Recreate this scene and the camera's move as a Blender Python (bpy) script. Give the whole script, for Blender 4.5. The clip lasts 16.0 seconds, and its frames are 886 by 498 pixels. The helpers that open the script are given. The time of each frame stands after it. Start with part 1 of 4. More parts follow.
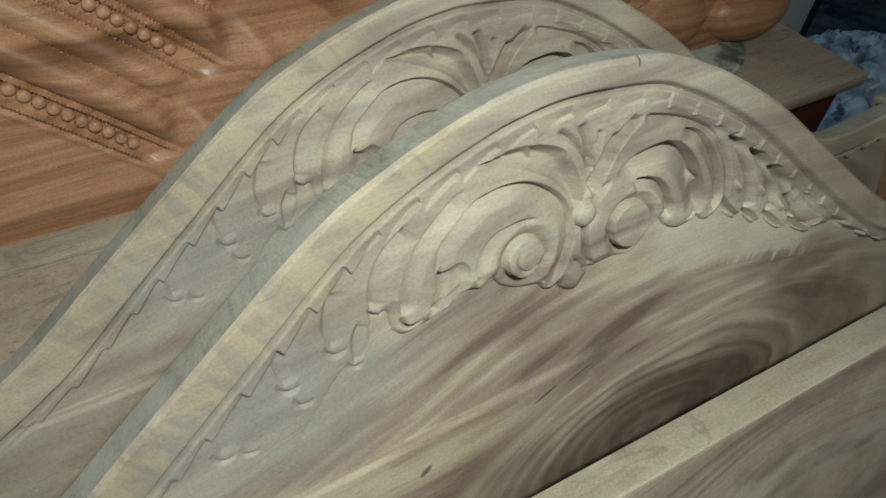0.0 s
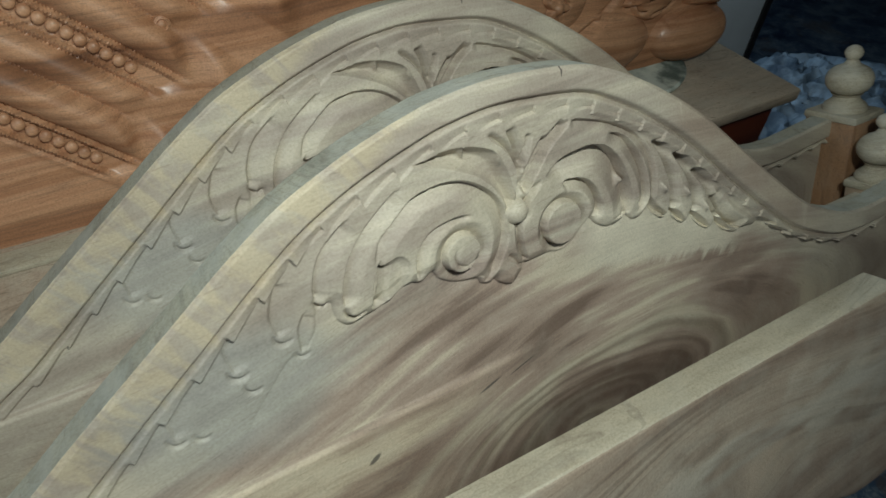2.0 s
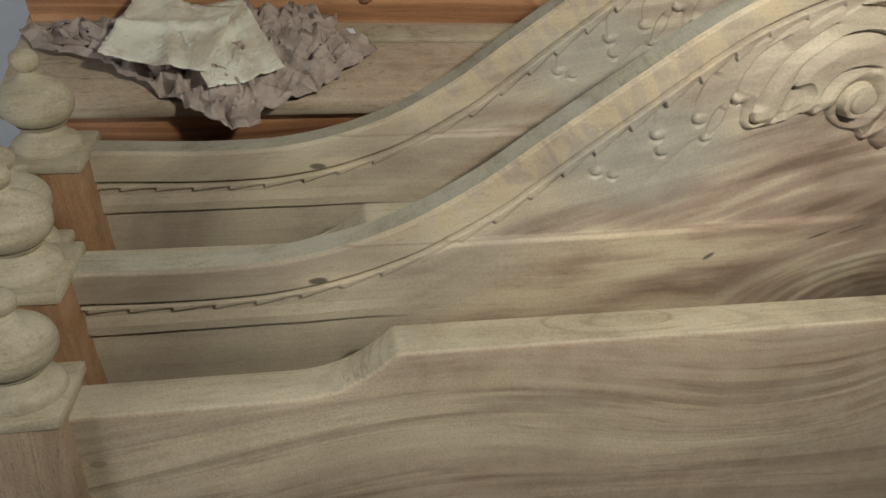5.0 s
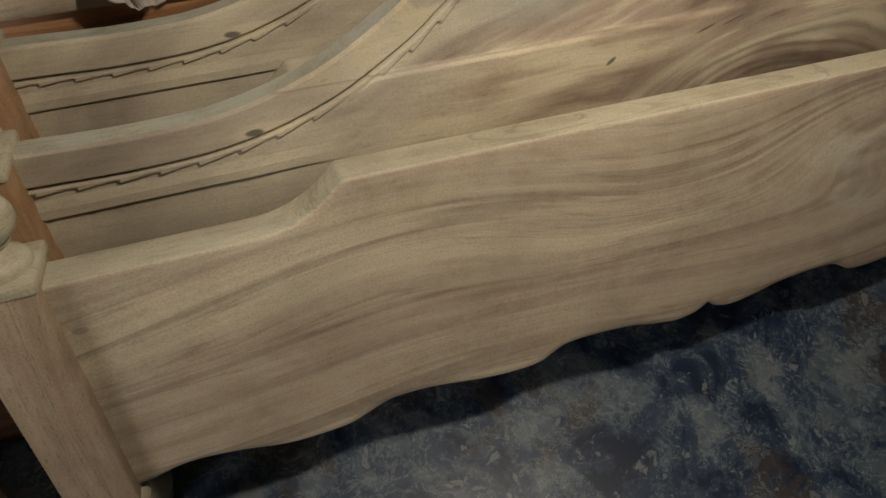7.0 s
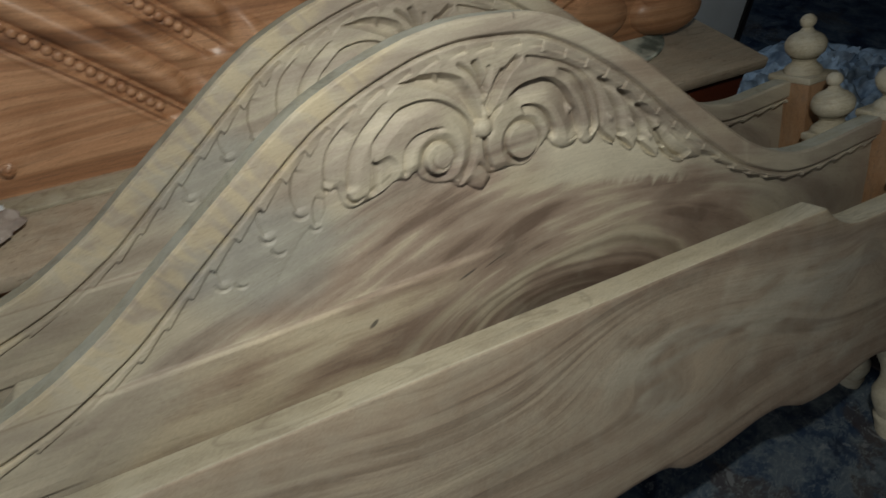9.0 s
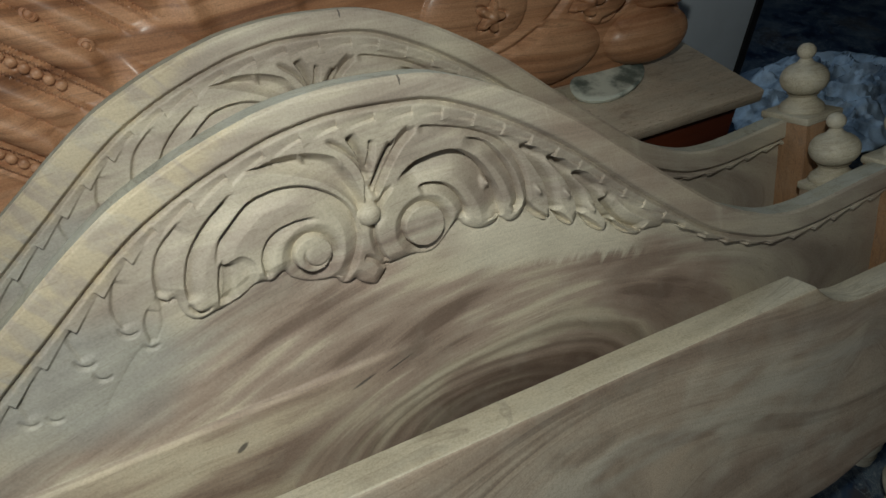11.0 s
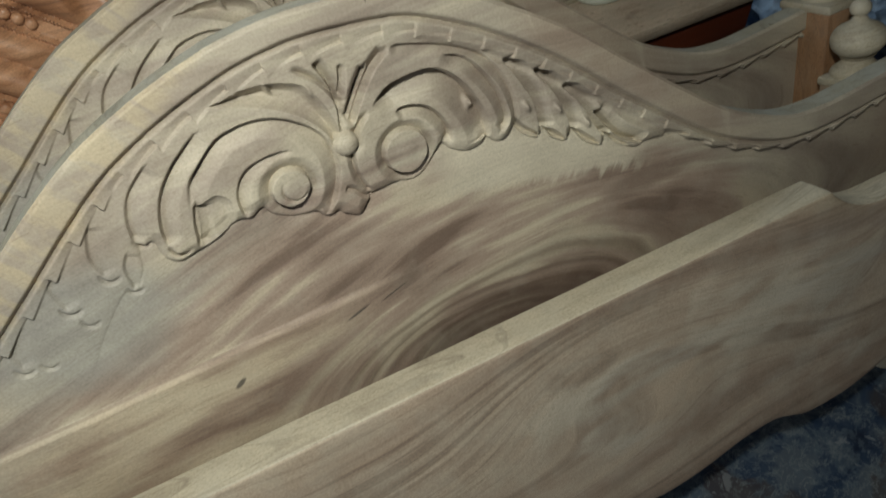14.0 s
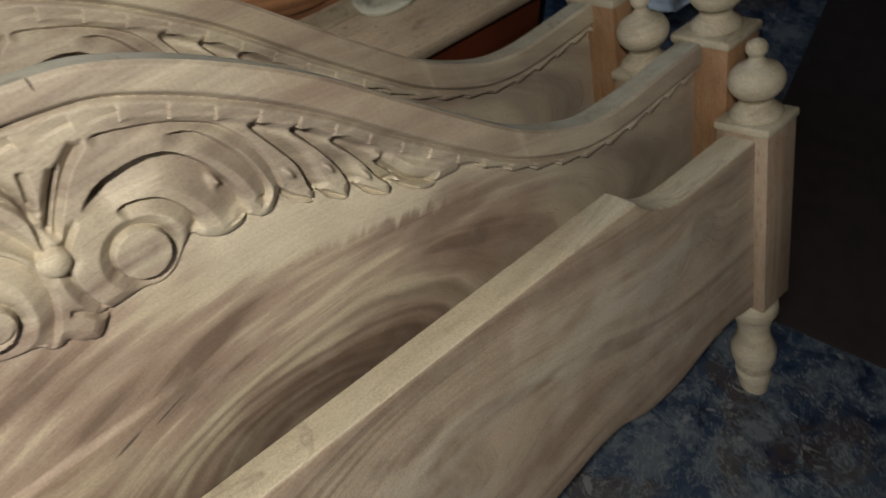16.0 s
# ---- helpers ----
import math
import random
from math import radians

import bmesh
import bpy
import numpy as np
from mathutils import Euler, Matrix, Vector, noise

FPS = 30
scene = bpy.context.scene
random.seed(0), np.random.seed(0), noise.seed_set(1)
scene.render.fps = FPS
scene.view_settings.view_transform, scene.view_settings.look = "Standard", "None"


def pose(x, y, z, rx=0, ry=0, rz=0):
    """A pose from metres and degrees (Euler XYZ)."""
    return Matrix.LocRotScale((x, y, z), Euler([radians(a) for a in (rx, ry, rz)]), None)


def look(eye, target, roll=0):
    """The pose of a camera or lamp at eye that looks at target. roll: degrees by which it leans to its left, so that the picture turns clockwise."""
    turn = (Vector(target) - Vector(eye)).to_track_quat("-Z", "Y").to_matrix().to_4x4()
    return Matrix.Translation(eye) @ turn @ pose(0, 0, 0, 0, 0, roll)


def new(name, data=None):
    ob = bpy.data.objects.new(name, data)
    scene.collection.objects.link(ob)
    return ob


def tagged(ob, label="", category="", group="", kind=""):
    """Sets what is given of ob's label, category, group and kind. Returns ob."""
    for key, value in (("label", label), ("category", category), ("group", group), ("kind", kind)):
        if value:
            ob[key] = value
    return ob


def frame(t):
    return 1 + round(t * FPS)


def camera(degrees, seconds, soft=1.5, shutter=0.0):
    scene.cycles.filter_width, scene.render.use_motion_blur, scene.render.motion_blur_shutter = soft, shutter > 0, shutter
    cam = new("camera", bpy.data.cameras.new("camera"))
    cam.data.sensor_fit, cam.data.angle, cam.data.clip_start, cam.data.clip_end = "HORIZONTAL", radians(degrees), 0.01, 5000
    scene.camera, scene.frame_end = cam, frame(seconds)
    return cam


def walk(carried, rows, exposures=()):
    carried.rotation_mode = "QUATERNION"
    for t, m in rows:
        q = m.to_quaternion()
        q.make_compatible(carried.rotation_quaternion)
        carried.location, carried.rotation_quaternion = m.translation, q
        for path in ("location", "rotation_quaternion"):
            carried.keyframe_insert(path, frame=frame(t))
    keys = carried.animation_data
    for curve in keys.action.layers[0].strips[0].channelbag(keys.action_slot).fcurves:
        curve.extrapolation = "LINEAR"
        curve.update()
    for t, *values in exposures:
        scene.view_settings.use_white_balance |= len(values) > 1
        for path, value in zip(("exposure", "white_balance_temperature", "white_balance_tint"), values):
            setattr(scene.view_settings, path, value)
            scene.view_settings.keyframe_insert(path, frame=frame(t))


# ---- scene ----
cam = camera(67.0, 16.0, shutter=0.4)
PATH = [
    (0, (-0.323, -0.396, 1.1), (0.438, 1.23, 0.217), -8.1),
    (0.5, (-0.281, -0.417, 1.092), (0.41, 1.249, 0.228), -8.1),
    (1, (-0.263, -0.429, 1.094), (0.36, 1.293, 0.289), -7.6),
    (1.5, (-0.255, -0.441, 1.086), (0.432, 1.243, 0.254), -7.7),
    (2, (-0.32, -0.457, 1.09), (0.522, 1.161, 0.27), -8.1),
    (2.5, (-0.407, -0.466, 1.091), (0.514, 1.105, 0.264), -7.7),
    (3, (-0.487, -0.472, 1.081), (0.306, 1.15, 0.219), -4.9),
    (3.5, (-0.572, -0.488, 1.053), (-0.064, 1.216, 0.138), 0.2),
    (4, (-0.609, -0.508, 1.041), (-0.263, 1.213, 0.083), 3.0),
    (6.5, (-0.612, -0.667, 0.98), (-0.185, 1.012, -0.021), -3.3),
    (7, (-0.636, -0.674, 0.948), (-0.149, 0.887, -0.203), -4.3),
    (7.5, (-0.656, -0.677, 0.951), (-0.281, 0.968, -0.123), -2.3),
    (8, (-0.607, -0.68, 0.976), (-0.034, 0.958, -0.017), -5.8),
    (8.5, (-0.535, -0.682, 1.01), (0.194, 0.989, 0.186), -8.2),
    (9, (-0.38, -0.678, 1.039), (0.378, 1.004, 0.267), -9.5),
    (9.5, (-0.294, -0.659, 1.057), (0.448, 1.039, 0.306), -11.2),
    (12, (-0.108, -0.563, 1.06), (0.492, 1.169, 0.26), -10.8),
    (12.5, (-0.107, -0.589, 1.056), (0.372, 1.154, 0.201), -14.4),
    (13, (-0.091, -0.572, 1.064), (0.409, 1.102, 0.09), -16.2),
    (13.5, (-0.099, -0.572, 1.066), (0.499, 1.134, 0.21), -13.4),
    (14, (-0.095, -0.58, 1.056), (0.412, 1.092, 0.083), -15.5),
    (14.5, (-0.081, -0.571, 1.057), (0.379, 1.07, 0.011), -16.9),
    (15, (-0.055, -0.546, 1.064), (0.54, 1.058, 0.028), -15.8),
    (15.5, (0.002, -0.534, 1.066), (0.774, 1.012, 0.058), -15.2),
    (16, (0.051, -0.51, 1.068), (0.848, 0.938, -0.058), -18.4),
]
LEAN_DEG = 22.0
LEAN = pose(0, 0, 0, -LEAN_DEG)          # the stack of bed panels leans back against the bench
TAN = math.tan(radians(LEAN_DEG))
EXPOSURES = [(0, -0.05, 6000, 3), (1, -0.07, 5700, -1), (1.6, -0.07, 5700, -1), (2.5, -0.18, 6050, 4), (4, -0.06, 6300, 8), (4.6, -0.05, 6700, 12), (6.3, -0.12, 7250, 12), (6.6, -0.12, 7250, 12),
             (7.0, -0.14, 7700, 14), (7.5, -0.06, 8500, 20), (8, -0.14, 8000, 17), (9, -0.42, 6400, 8), (9.7, -0.38, 6100, 6), (12, -0.18, 6150, 5), (12.5, -0.2, 5950, 3), (13.5, -0.2, 6500, 10),
             (14, -0.14, 6300, 7), (14.5, -0.08, 6700, 13), (16, 0.13, 6950, 15)]
walk(cam, [(t, LEAN @ look(eye, target, roll)) for t, eye, target, roll in PATH], EXPOSURES)

# ---------------------------------------------------------------- light
world = bpy.data.worlds.new("world")
scene.world = world
world.use_nodes = True
wb = world.node_tree.nodes["Background"]
wb.inputs[0].default_value = (0.55, 0.7, 1.0, 1)
wb.inputs[1].default_value = 0.02


def area(name, eye, target, w, h, power, color):
    data = bpy.data.lights.new(name, "AREA")
    data.shape, data.size, data.size_y, data.energy, data.color = "RECTANGLE", w, h, power, color
    ob = new(name, data)
    ob.matrix_world = look(eye, target)
    return ob


# fixed lamp standing in for the hand-held torch that travels with the camera
area("torch_standin", (-0.17, -0.09, 1.50), (-0.30, 0.3, 0.68), 0.09, 0.05, 9.4, (1.0, 0.98, 0.88))
# soft fill added on the left to balance brightness, not a known source
area("left_fill", (-3.12, -1.25, 1.05), (-0.6, -0.1, 0.6), 0.9, 1.9, 29, (0.95, 0.98, 1.0))
area("window_light", (0.2, 2.45, 2.05), (0.4, 0.6, 0.3), 1.5, 0.85, 12, (0.66, 0.82, 1.0))


# ---------------------------------------------------------------- materials
def mat(name):
    m = bpy.data.materials.new(name)
    m.use_nodes = True
    nt = m.node_tree
    return m, nt, nt.nodes["Principled BSDF"]


def node(nt, kind, **kw):
    n = nt.nodes.new(kind)
    for k, v in kw.items():
        if k == "ins":
            for a, b in v.items():
                if isinstance(b, bpy.types.NodeSocket):
                    nt.links.new(b, n.inputs[a])
                else:
                    n.inputs[a].default_value = b
        elif k == "op":
            n.operation = v
        elif k == "blend":
            n.blend_type = v
        elif k == "dtype":
            n.data_type = v
    return n


def mth(nt, op, a, b=0.0, c=0.0):
    n = node(nt, "ShaderNodeMath", op=op, ins={0: a, 1: b, 2: c})
    return n.outputs[0]


def mixc(nt, f, a, b, blend="MIX"):
    n = node(nt, "ShaderNodeMix", dtype="RGBA", blend=blend)
    for idx, v in ((0, f), (6, a), (7, b)):
        if isinstance(v, bpy.types.NodeSocket):
            nt.links.new(v, n.inputs[idx])
        else:
            n.inputs[idx].default_value = v if idx == 0 else (*v, 1)
    return n.outputs[2]


def ramp(nt, f, stops, smooth=False):
    n = node(nt, "ShaderNodeValToRGB", ins={0: f})
    cr = n.color_ramp
    cr.interpolation = "EASE" if smooth else "LINEAR"
    while len(cr.elements) < len(stops):
        cr.elements.new(0.5)
    for e, (p, c) in zip(cr.elements, stops):
        e.position, e.color = p, (*c, 1) if len(c) == 3 else c
    return n.outputs[0]


def fac(nt, f, lo, hi):
    n = node(nt, "ShaderNodeMapRange", ins={0: f, 1: lo, 2: hi, 3: 0.0, 4: 1.0})
    n.interpolation_type = "SMOOTHSTEP"
    return n.outputs[0]


def noise_tex(nt, vec, scale, detail=3.0, rough=0.55, dist=0.0):
    n = node(nt, "ShaderNodeTexNoise", ins={"Vector": vec, "Scale": scale, "Detail": detail, "Roughness": rough, "Distortion": dist})
    return n.outputs[0]


def xyz(nt, x, y, z):
    return node(nt, "ShaderNodeCombineXYZ", ins={0: x, 1: y, 2: z}).outputs[0]


def wood(name, stops, flow=(), ring=11.0, stretch=0.8, rough=0.62, coat=0.0, seed=0.0, along="X", dust=0.0,
         dustcol=(0.5, 0.47, 0.38), bump=0.25, sap=None, marks=0.5, knots=(), contrast=1.0, stains=(), veins=0.0, streak=0.4):
    """Sawn or sanded timber. flow: swells of the grain (x, z, rx, rz, rise); sap: colour and height line of the pale sapwood."""
    m, nt, b = mat(name)
    tc = node(nt, "ShaderNodeTexCoord")
    sep = node(nt, "ShaderNodeSeparateXYZ", ins={0: tc.outputs["Object"]})
    x, y, z = sep.outputs
    if along == "Z":
        x, z = z, x
    if along == "Y":
        x, y = y, x
    rnd = node(nt, "ShaderNodeObjectInfo").outputs["Random"]
    off = mth(nt, "MULTIPLY_ADD", rnd, 3.7, seed)
    low = noise_tex(nt, xyz(nt, mth(nt, "MULTIPLY_ADD", x, 1.5, off), mth(nt, "MULTIPLY", y, 5.0), mth(nt, "MULTIPLY", z, 3.5)), 1.0, 1.0)
    g = mth(nt, "MULTIPLY_ADD", mth(nt, "SUBTRACT", low, 0.5), 0.10, z)
    for (fx, fz, rx, rz, rise) in flow:
        dx = mth(nt, "DIVIDE", mth(nt, "SUBTRACT", x, fx), rx)
        dz = mth(nt, "DIVIDE", mth(nt, "SUBTRACT", z, fz), rz)
        r2 = mth(nt, "ADD", mth(nt, "MULTIPLY", dx, dx), mth(nt, "MULTIPLY", dz, dz))
        e = mth(nt, "POWER", 2.718, mth(nt, "MULTIPLY", r2, -1.0))
        g = mth(nt, "MULTIPLY_ADD", e, -rise, g)
    heart = None
    for (fx, fz, rx, rz, amount) in knots:
        dx = mth(nt, "DIVIDE", mth(nt, "SUBTRACT", x, fx), rx)
        dz = mth(nt, "DIVIDE", mth(nt, "SUBTRACT", z, fz), rz)
        r2 = mth(nt, "ADD", mth(nt, "MULTIPLY", dx, dx), mth(nt, "MULTIPLY", dz, dz))
        r2 = mth(nt, "MULTIPLY_ADD", mth(nt, "SUBTRACT", low, 0.5), 1.2, r2)
        r2 = mth(nt, "MULTIPLY_ADD", mth(nt, "SUBTRACT", noise_tex(nt, xyz(nt, mth(nt, "MULTIPLY", x, 9.0), off, mth(nt, "MULTIPLY", z, 16.0)), 1.0, 3.0, 0.6), 0.5), 1.3, r2)
        k = mth(nt, "MULTIPLY", mth(nt, "SUBTRACT", 1.0, fac(nt, r2, 0.55, 1.15)), amount)
        heart = k if heart is None else mth(nt, "MAXIMUM", heart, k)
    broad = noise_tex(nt, xyz(nt, mth(nt, "MULTIPLY_ADD", x, stretch * 0.6, off), mth(nt, "MULTIPLY", y, 2.0), mth(nt, "MULTIPLY", g, ring)), 1.0, 2.0, 0.5)
    rings = noise_tex(nt, xyz(nt, mth(nt, "MULTIPLY_ADD", x, stretch, off), mth(nt, "MULTIPLY", y, 4.0), mth(nt, "MULTIPLY", g, ring * 3.6)), 1.0, 4.0, 0.55)
    fine = noise_tex(nt, xyz(nt, mth(nt, "MULTIPLY", x, 7.0), mth(nt, "MULTIPLY", y, 120.0), mth(nt, "MULTIPLY", g, 190.0)), 1.0, 3.0, 0.6)
    figure = mth(nt, "MULTIPLY_ADD", mth(nt, "SUBTRACT", rings, 0.5), 0.6 * contrast, mth(nt, "MULTIPLY_ADD", mth(nt, "SUBTRACT", broad, 0.5), contrast, 0.5))
    col = ramp(nt, figure, stops)
    if heart is not None:
        lines = mth(nt, "MULTIPLY_ADD", fac(nt, rings, 0.42, 0.58), 0.35, 0.65)
        col = mixc(nt, mth(nt, "MULTIPLY", heart, lines), col, (0.085, 0.055, 0.042))
    col = mixc(nt, 0.26, col, ramp(nt, fine, [(0.3, (0.5, 0.47, 0.44)), (0.68, (1.0, 1.0, 1.0))]), "MULTIPLY")
    if sap:
        c, z0, zk = sap
        edge = mth(nt, "MULTIPLY_ADD", mth(nt, "SUBTRACT", low, 0.5), 0.5, mth(nt, "MULTIPLY_ADD", mth(nt, "MULTIPLY", x, x), zk, z))
        col = mixc(nt, mth(nt, "MULTIPLY", fac(nt, edge, z0, z0 + 0.10), 0.75), col, c)
    thin = mth(nt, "SUBTRACT", 1.0, fac(nt, mth(nt, "ABSOLUTE", mth(nt, "SUBTRACT", rings, 0.47)), 0.0, 0.016))
    col = mixc(nt, mth(nt, "MULTIPLY", thin, 0.28), col, (0.11, 0.075, 0.055))
    if veins:
        run = noise_tex(nt, xyz(nt, mth(nt, "MULTIPLY_ADD", x, 1.3, off), 3.0, mth(nt, "MULTIPLY", g, 5.0)), 1.0, 3.0, 0.6)
        wave = mth(nt, "MULTIPLY_ADD", mth(nt, "SUBTRACT", broad, 0.5), 13.0, mth(nt, "MULTIPLY_ADD", rings, 5.0, mth(nt, "MULTIPLY", g, 48.0)))
        vl = fac(nt, mth(nt, "SINE", wave), 0.88, 1.0)
        col = mixc(nt, mth(nt, "MULTIPLY", mth(nt, "MULTIPLY", vl, fac(nt, run, 0.34, 0.5)), veins), col, (0.13, 0.09, 0.065))
    # stains and scuffs in a patch: (x, z, rx, rz, colour, amount, stripes)
    for fx, fz, rx, rz, c, amount, stripes in stains:
        dx = mth(nt, "DIVIDE", mth(nt, "SUBTRACT", x, fx), rx)
        dz = mth(nt, "DIVIDE", mth(nt, "SUBTRACT", z, fz), rz)
        r2 = mth(nt, "ADD", mth(nt, "MULTIPLY", dx, dx), mth(nt, "MULTIPLY", dz, dz))
        patchy = noise_tex(nt, xyz(nt, mth(nt, "MULTIPLY", mth(nt, "MULTIPLY_ADD", z, -0.45, x), stripes), 0.0, mth(nt, "MULTIPLY", z, 12.0)), 1.0, 3.0, 0.6, 0.3)
        f = mth(nt, "MULTIPLY", mth(nt, "SUBTRACT", 1.0, fac(nt, r2, 0.3, 1.0)), fac(nt, patchy, 0.46, 0.62))
        col = mixc(nt, mth(nt, "MULTIPLY", f, amount), col, c)
    # blotches and dark flecks with shapes of their own
    blot = noise_tex(nt, tc.outputs["Object"], 7.0, 4.0, 0.6, 0.3)
    col = mixc(nt, 0.45, col, ramp(nt, blot, [(0.32, (0.58, 0.55, 0.53)), (0.6, (1.0, 1.0, 1.0))]), "MULTIPLY")
    small = noise_tex(nt, xyz(nt, mth(nt, "MULTIPLY", x, 6.0), mth(nt, "MULTIPLY", y, 30.0), mth(nt, "MULTIPLY", g, 62.0)), 1.0, 5.0, 0.65, 0.4)
    col = mixc(nt, streak, col, ramp(nt, small, [(0.34, (0.60, 0.56, 0.52)), (0.52, (1.0, 1.0, 1.0)), (0.68, (1.2, 1.17, 1.1))]), "MULTIPLY")
    speck = noise_tex(nt, tc.outputs["Object"], 380.0, 3.0, 0.7)
    col = mixc(nt, 0.55, col, ramp(nt, speck, [(0.36, (0.70, 0.69, 0.67)), (0.52, (1.0, 1.0, 1.0)), (0.66, (1.2, 1.2, 1.18))]), "MULTIPLY")
    pores = noise_tex(nt, xyz(nt, mth(nt, "MULTIPLY", x, 55.0), mth(nt, "MULTIPLY", y, 300.0), mth(nt, "MULTIPLY", g, 520.0)), 1.0, 1.0)
    col = mixc(nt, mth(nt, "MULTIPLY", fac(nt, pores, 0.63, 0.72), marks), col, (0.10, 0.065, 0.04))
    if dust:
        dn = noise_tex(nt, tc.outputs["Object"], 23.0, 5.0, 0.65)
        col = mixc(nt, mth(nt, "MULTIPLY", fac(nt, dn, 0.40, 0.68), dust), col, dustcol)
    nt.links.new(col, b.inputs["Base Color"])
    ro = mth(nt, "MULTIPLY_ADD", blot, 0.25, rough - 0.12)
    nt.links.new(ro, b.inputs["Roughness"])
    b.inputs["Coat Weight"].default_value = coat
    b.inputs["Coat Roughness"].default_value = 0.22
    tool = noise_tex(nt, tc.outputs["Object"], 90.0, 2.0)
    h = mth(nt, "MULTIPLY_ADD", fine, 0.6, mth(nt, "MULTIPLY", tool, 0.5))
    bp = node(nt, "ShaderNodeBump", ins={"Strength": bump, "Distance": 0.0016, "Height": h})
    nt.links.new(bp.outputs[0], b.inputs["Normal"])
    return m


FOOT = [(0.16, (0.265, 0.198, 0.148)), (0.36, (0.405, 0.316, 0.238)), (0.50, (0.475, 0.385, 0.29)), (0.60, (0.465, 0.38, 0.288)), (0.76, (0.59, 0.505, 0.378))]


def headboard_wood():
    """Glued acacia boards: straight grain below a seam, grain flowing round a knot above it, pale sapwood along the rim."""
    m, nt, b = mat("raw acacia headboard")
    tc = node(nt, "ShaderNodeTexCoord")
    o = tc.outputs["Object"]
    x, y, z = node(nt, "ShaderNodeSeparateXYZ", ins={0: o}).outputs
    off = mth(nt, "MULTIPLY", node(nt, "ShaderNodeObjectInfo").outputs["Random"], 3.7)
    low = noise_tex(nt, xyz(nt, mth(nt, "MULTIPLY_ADD", x, 3.0, off), 0.0, mth(nt, "MULTIPLY", z, 5.0)), 1.0, 2.0)
    mid = noise_tex(nt, xyz(nt, mth(nt, "MULTIPLY_ADD", x, 9.0, off), 1.0, mth(nt, "MULTIPLY", z, 14.0)), 1.0, 2.0)
    # flow of the grain: half ellipses round the knot, longer towards the far end
    dx = mth(nt, "SUBTRACT", x, 0.12)
    dx = mth(nt, "ADD", mth(nt, "MULTIPLY", mth(nt, "MINIMUM", dx, 0.0), 0.64), mth(nt, "MULTIPLY", mth(nt, "MAXIMUM", dx, 0.0), 0.40))
    dx = mth(nt, "DIVIDE", dx, mth(nt, "MULTIPLY_ADD", mth(nt, "ABSOLUTE", dx), 1.9, 1.0))
    dz = mth(nt, "SUBTRACT", z, 0.52)
    e = mth(nt, "SQRT", mth(nt, "ADD", mth(nt, "MULTIPLY", dx, dx), mth(nt, "MULTIPLY", dz, dz)))
    slow = noise_tex(nt, xyz(nt, mth(nt, "MULTIPLY_ADD", x, 2.2, off), 3.0, mth(nt, "MULTIPLY", e, 9.0)), 1.0, 1.0)
    e = mth(nt, "MULTIPLY_ADD", mth(nt, "SUBTRACT", slow, 0.5), 0.075, mth(nt, "MULTIPLY_ADD", mth(nt, "SUBTRACT", mid, 0.5), 0.005, e))
    # the straight board under the seam
    zs = mth(nt, "MULTIPLY_ADD", mth(nt, "SUBTRACT", low, 0.5), 0.012, z)
    straight = mth(nt, "MULTIPLY", mth(nt, "SUBTRACT", 1.0, fac(nt, zs, 0.673, 0.677)), mth(nt, "SUBTRACT", 1.0, fac(nt, mth(nt, "MULTIPLY_ADD", z, -1.0, x), -0.76, -0.60)))
    zg = mth(nt, "MULTIPLY_ADD", mth(nt, "SUBTRACT", low, 0.5), 0.04, mth(nt, "MULTIPLY", z, 0.8))
    run = mth(nt, "MULTIPLY_ADD", x, 1.2, off)

    def figure_of(g, seed, b_scale, r_scale, h_scale):
        broad = noise_tex(nt, xyz(nt, mth(nt, "MULTIPLY", run, 2.8), seed, mth(nt, "MULTIPLY", g, b_scale)), 1.0, 2.0, 0.55)
        rings = noise_tex(nt, xyz(nt, mth(nt, "MULTIPLY", run, 4.5), seed + 4.0, mth(nt, "MULTIPLY", g, r_scale)), 1.0, 4.0, 0.6)
        hair = noise_tex(nt, xyz(nt, mth(nt, "MULTIPLY", run, 9.0), seed + 7.0, mth(nt, "MULTIPLY", g, h_scale)), 1.0, 3.0, 0.55)
        f = mth(nt, "MULTIPLY_ADD", mth(nt, "SUBTRACT", broad, 0.5), 2.7, mth(nt, "MULTIPLY_ADD", mth(nt, "SUBTRACT", rings, 0.5), 1.15, mth(nt, "MULTIPLY_ADD", mth(nt, "SUBTRACT", hair, 0.5), 0.35, 0.5)))
        return f, broad, rings, hair

    figure, broad, rings, hair = figure_of(e, 0.0, 26.0, 62.0, 190.0)
    level, _, _, _ = figure_of(zg, 11.0, 20.0, 75.0, 210.0)
    heart = ramp(nt, figure, [(0.06, (0.215, 0.155, 0.118)), (0.26, (0.345, 0.262, 0.203)), (0.44, (0.41, 0.32, 0.25)), (0.56, (0.47, 0.382, 0.295)), (0.70, (0.585, 0.505, 0.375)), (0.92, (0.65, 0.58, 0.435))])
    board = ramp(nt, level, [(0.12, (0.25, 0.180, 0.135)), (0.34, (0.37, 0.285, 0.21)), (0.52, (0.455, 0.37, 0.27)), (0.68, (0.53, 0.445, 0.32)), (0.88, (0.60, 0.52, 0.38))])
    grey = ramp(nt, figure, [(0.1, (0.335, 0.285, 0.232)), (0.4, (0.40, 0.352, 0.282)), (0.6, (0.445, 0.398, 0.315)), (0.9, (0.52, 0.465, 0.36))])
    col = mixc(nt, straight, heart, board)
    flat = fac(nt, straight, 0.45, 0.55)
    g = mth(nt, "ADD", mth(nt, "MULTIPLY", e, mth(nt, "SUBTRACT", 1.0, flat)), mth(nt, "MULTIPLY", zg, flat))
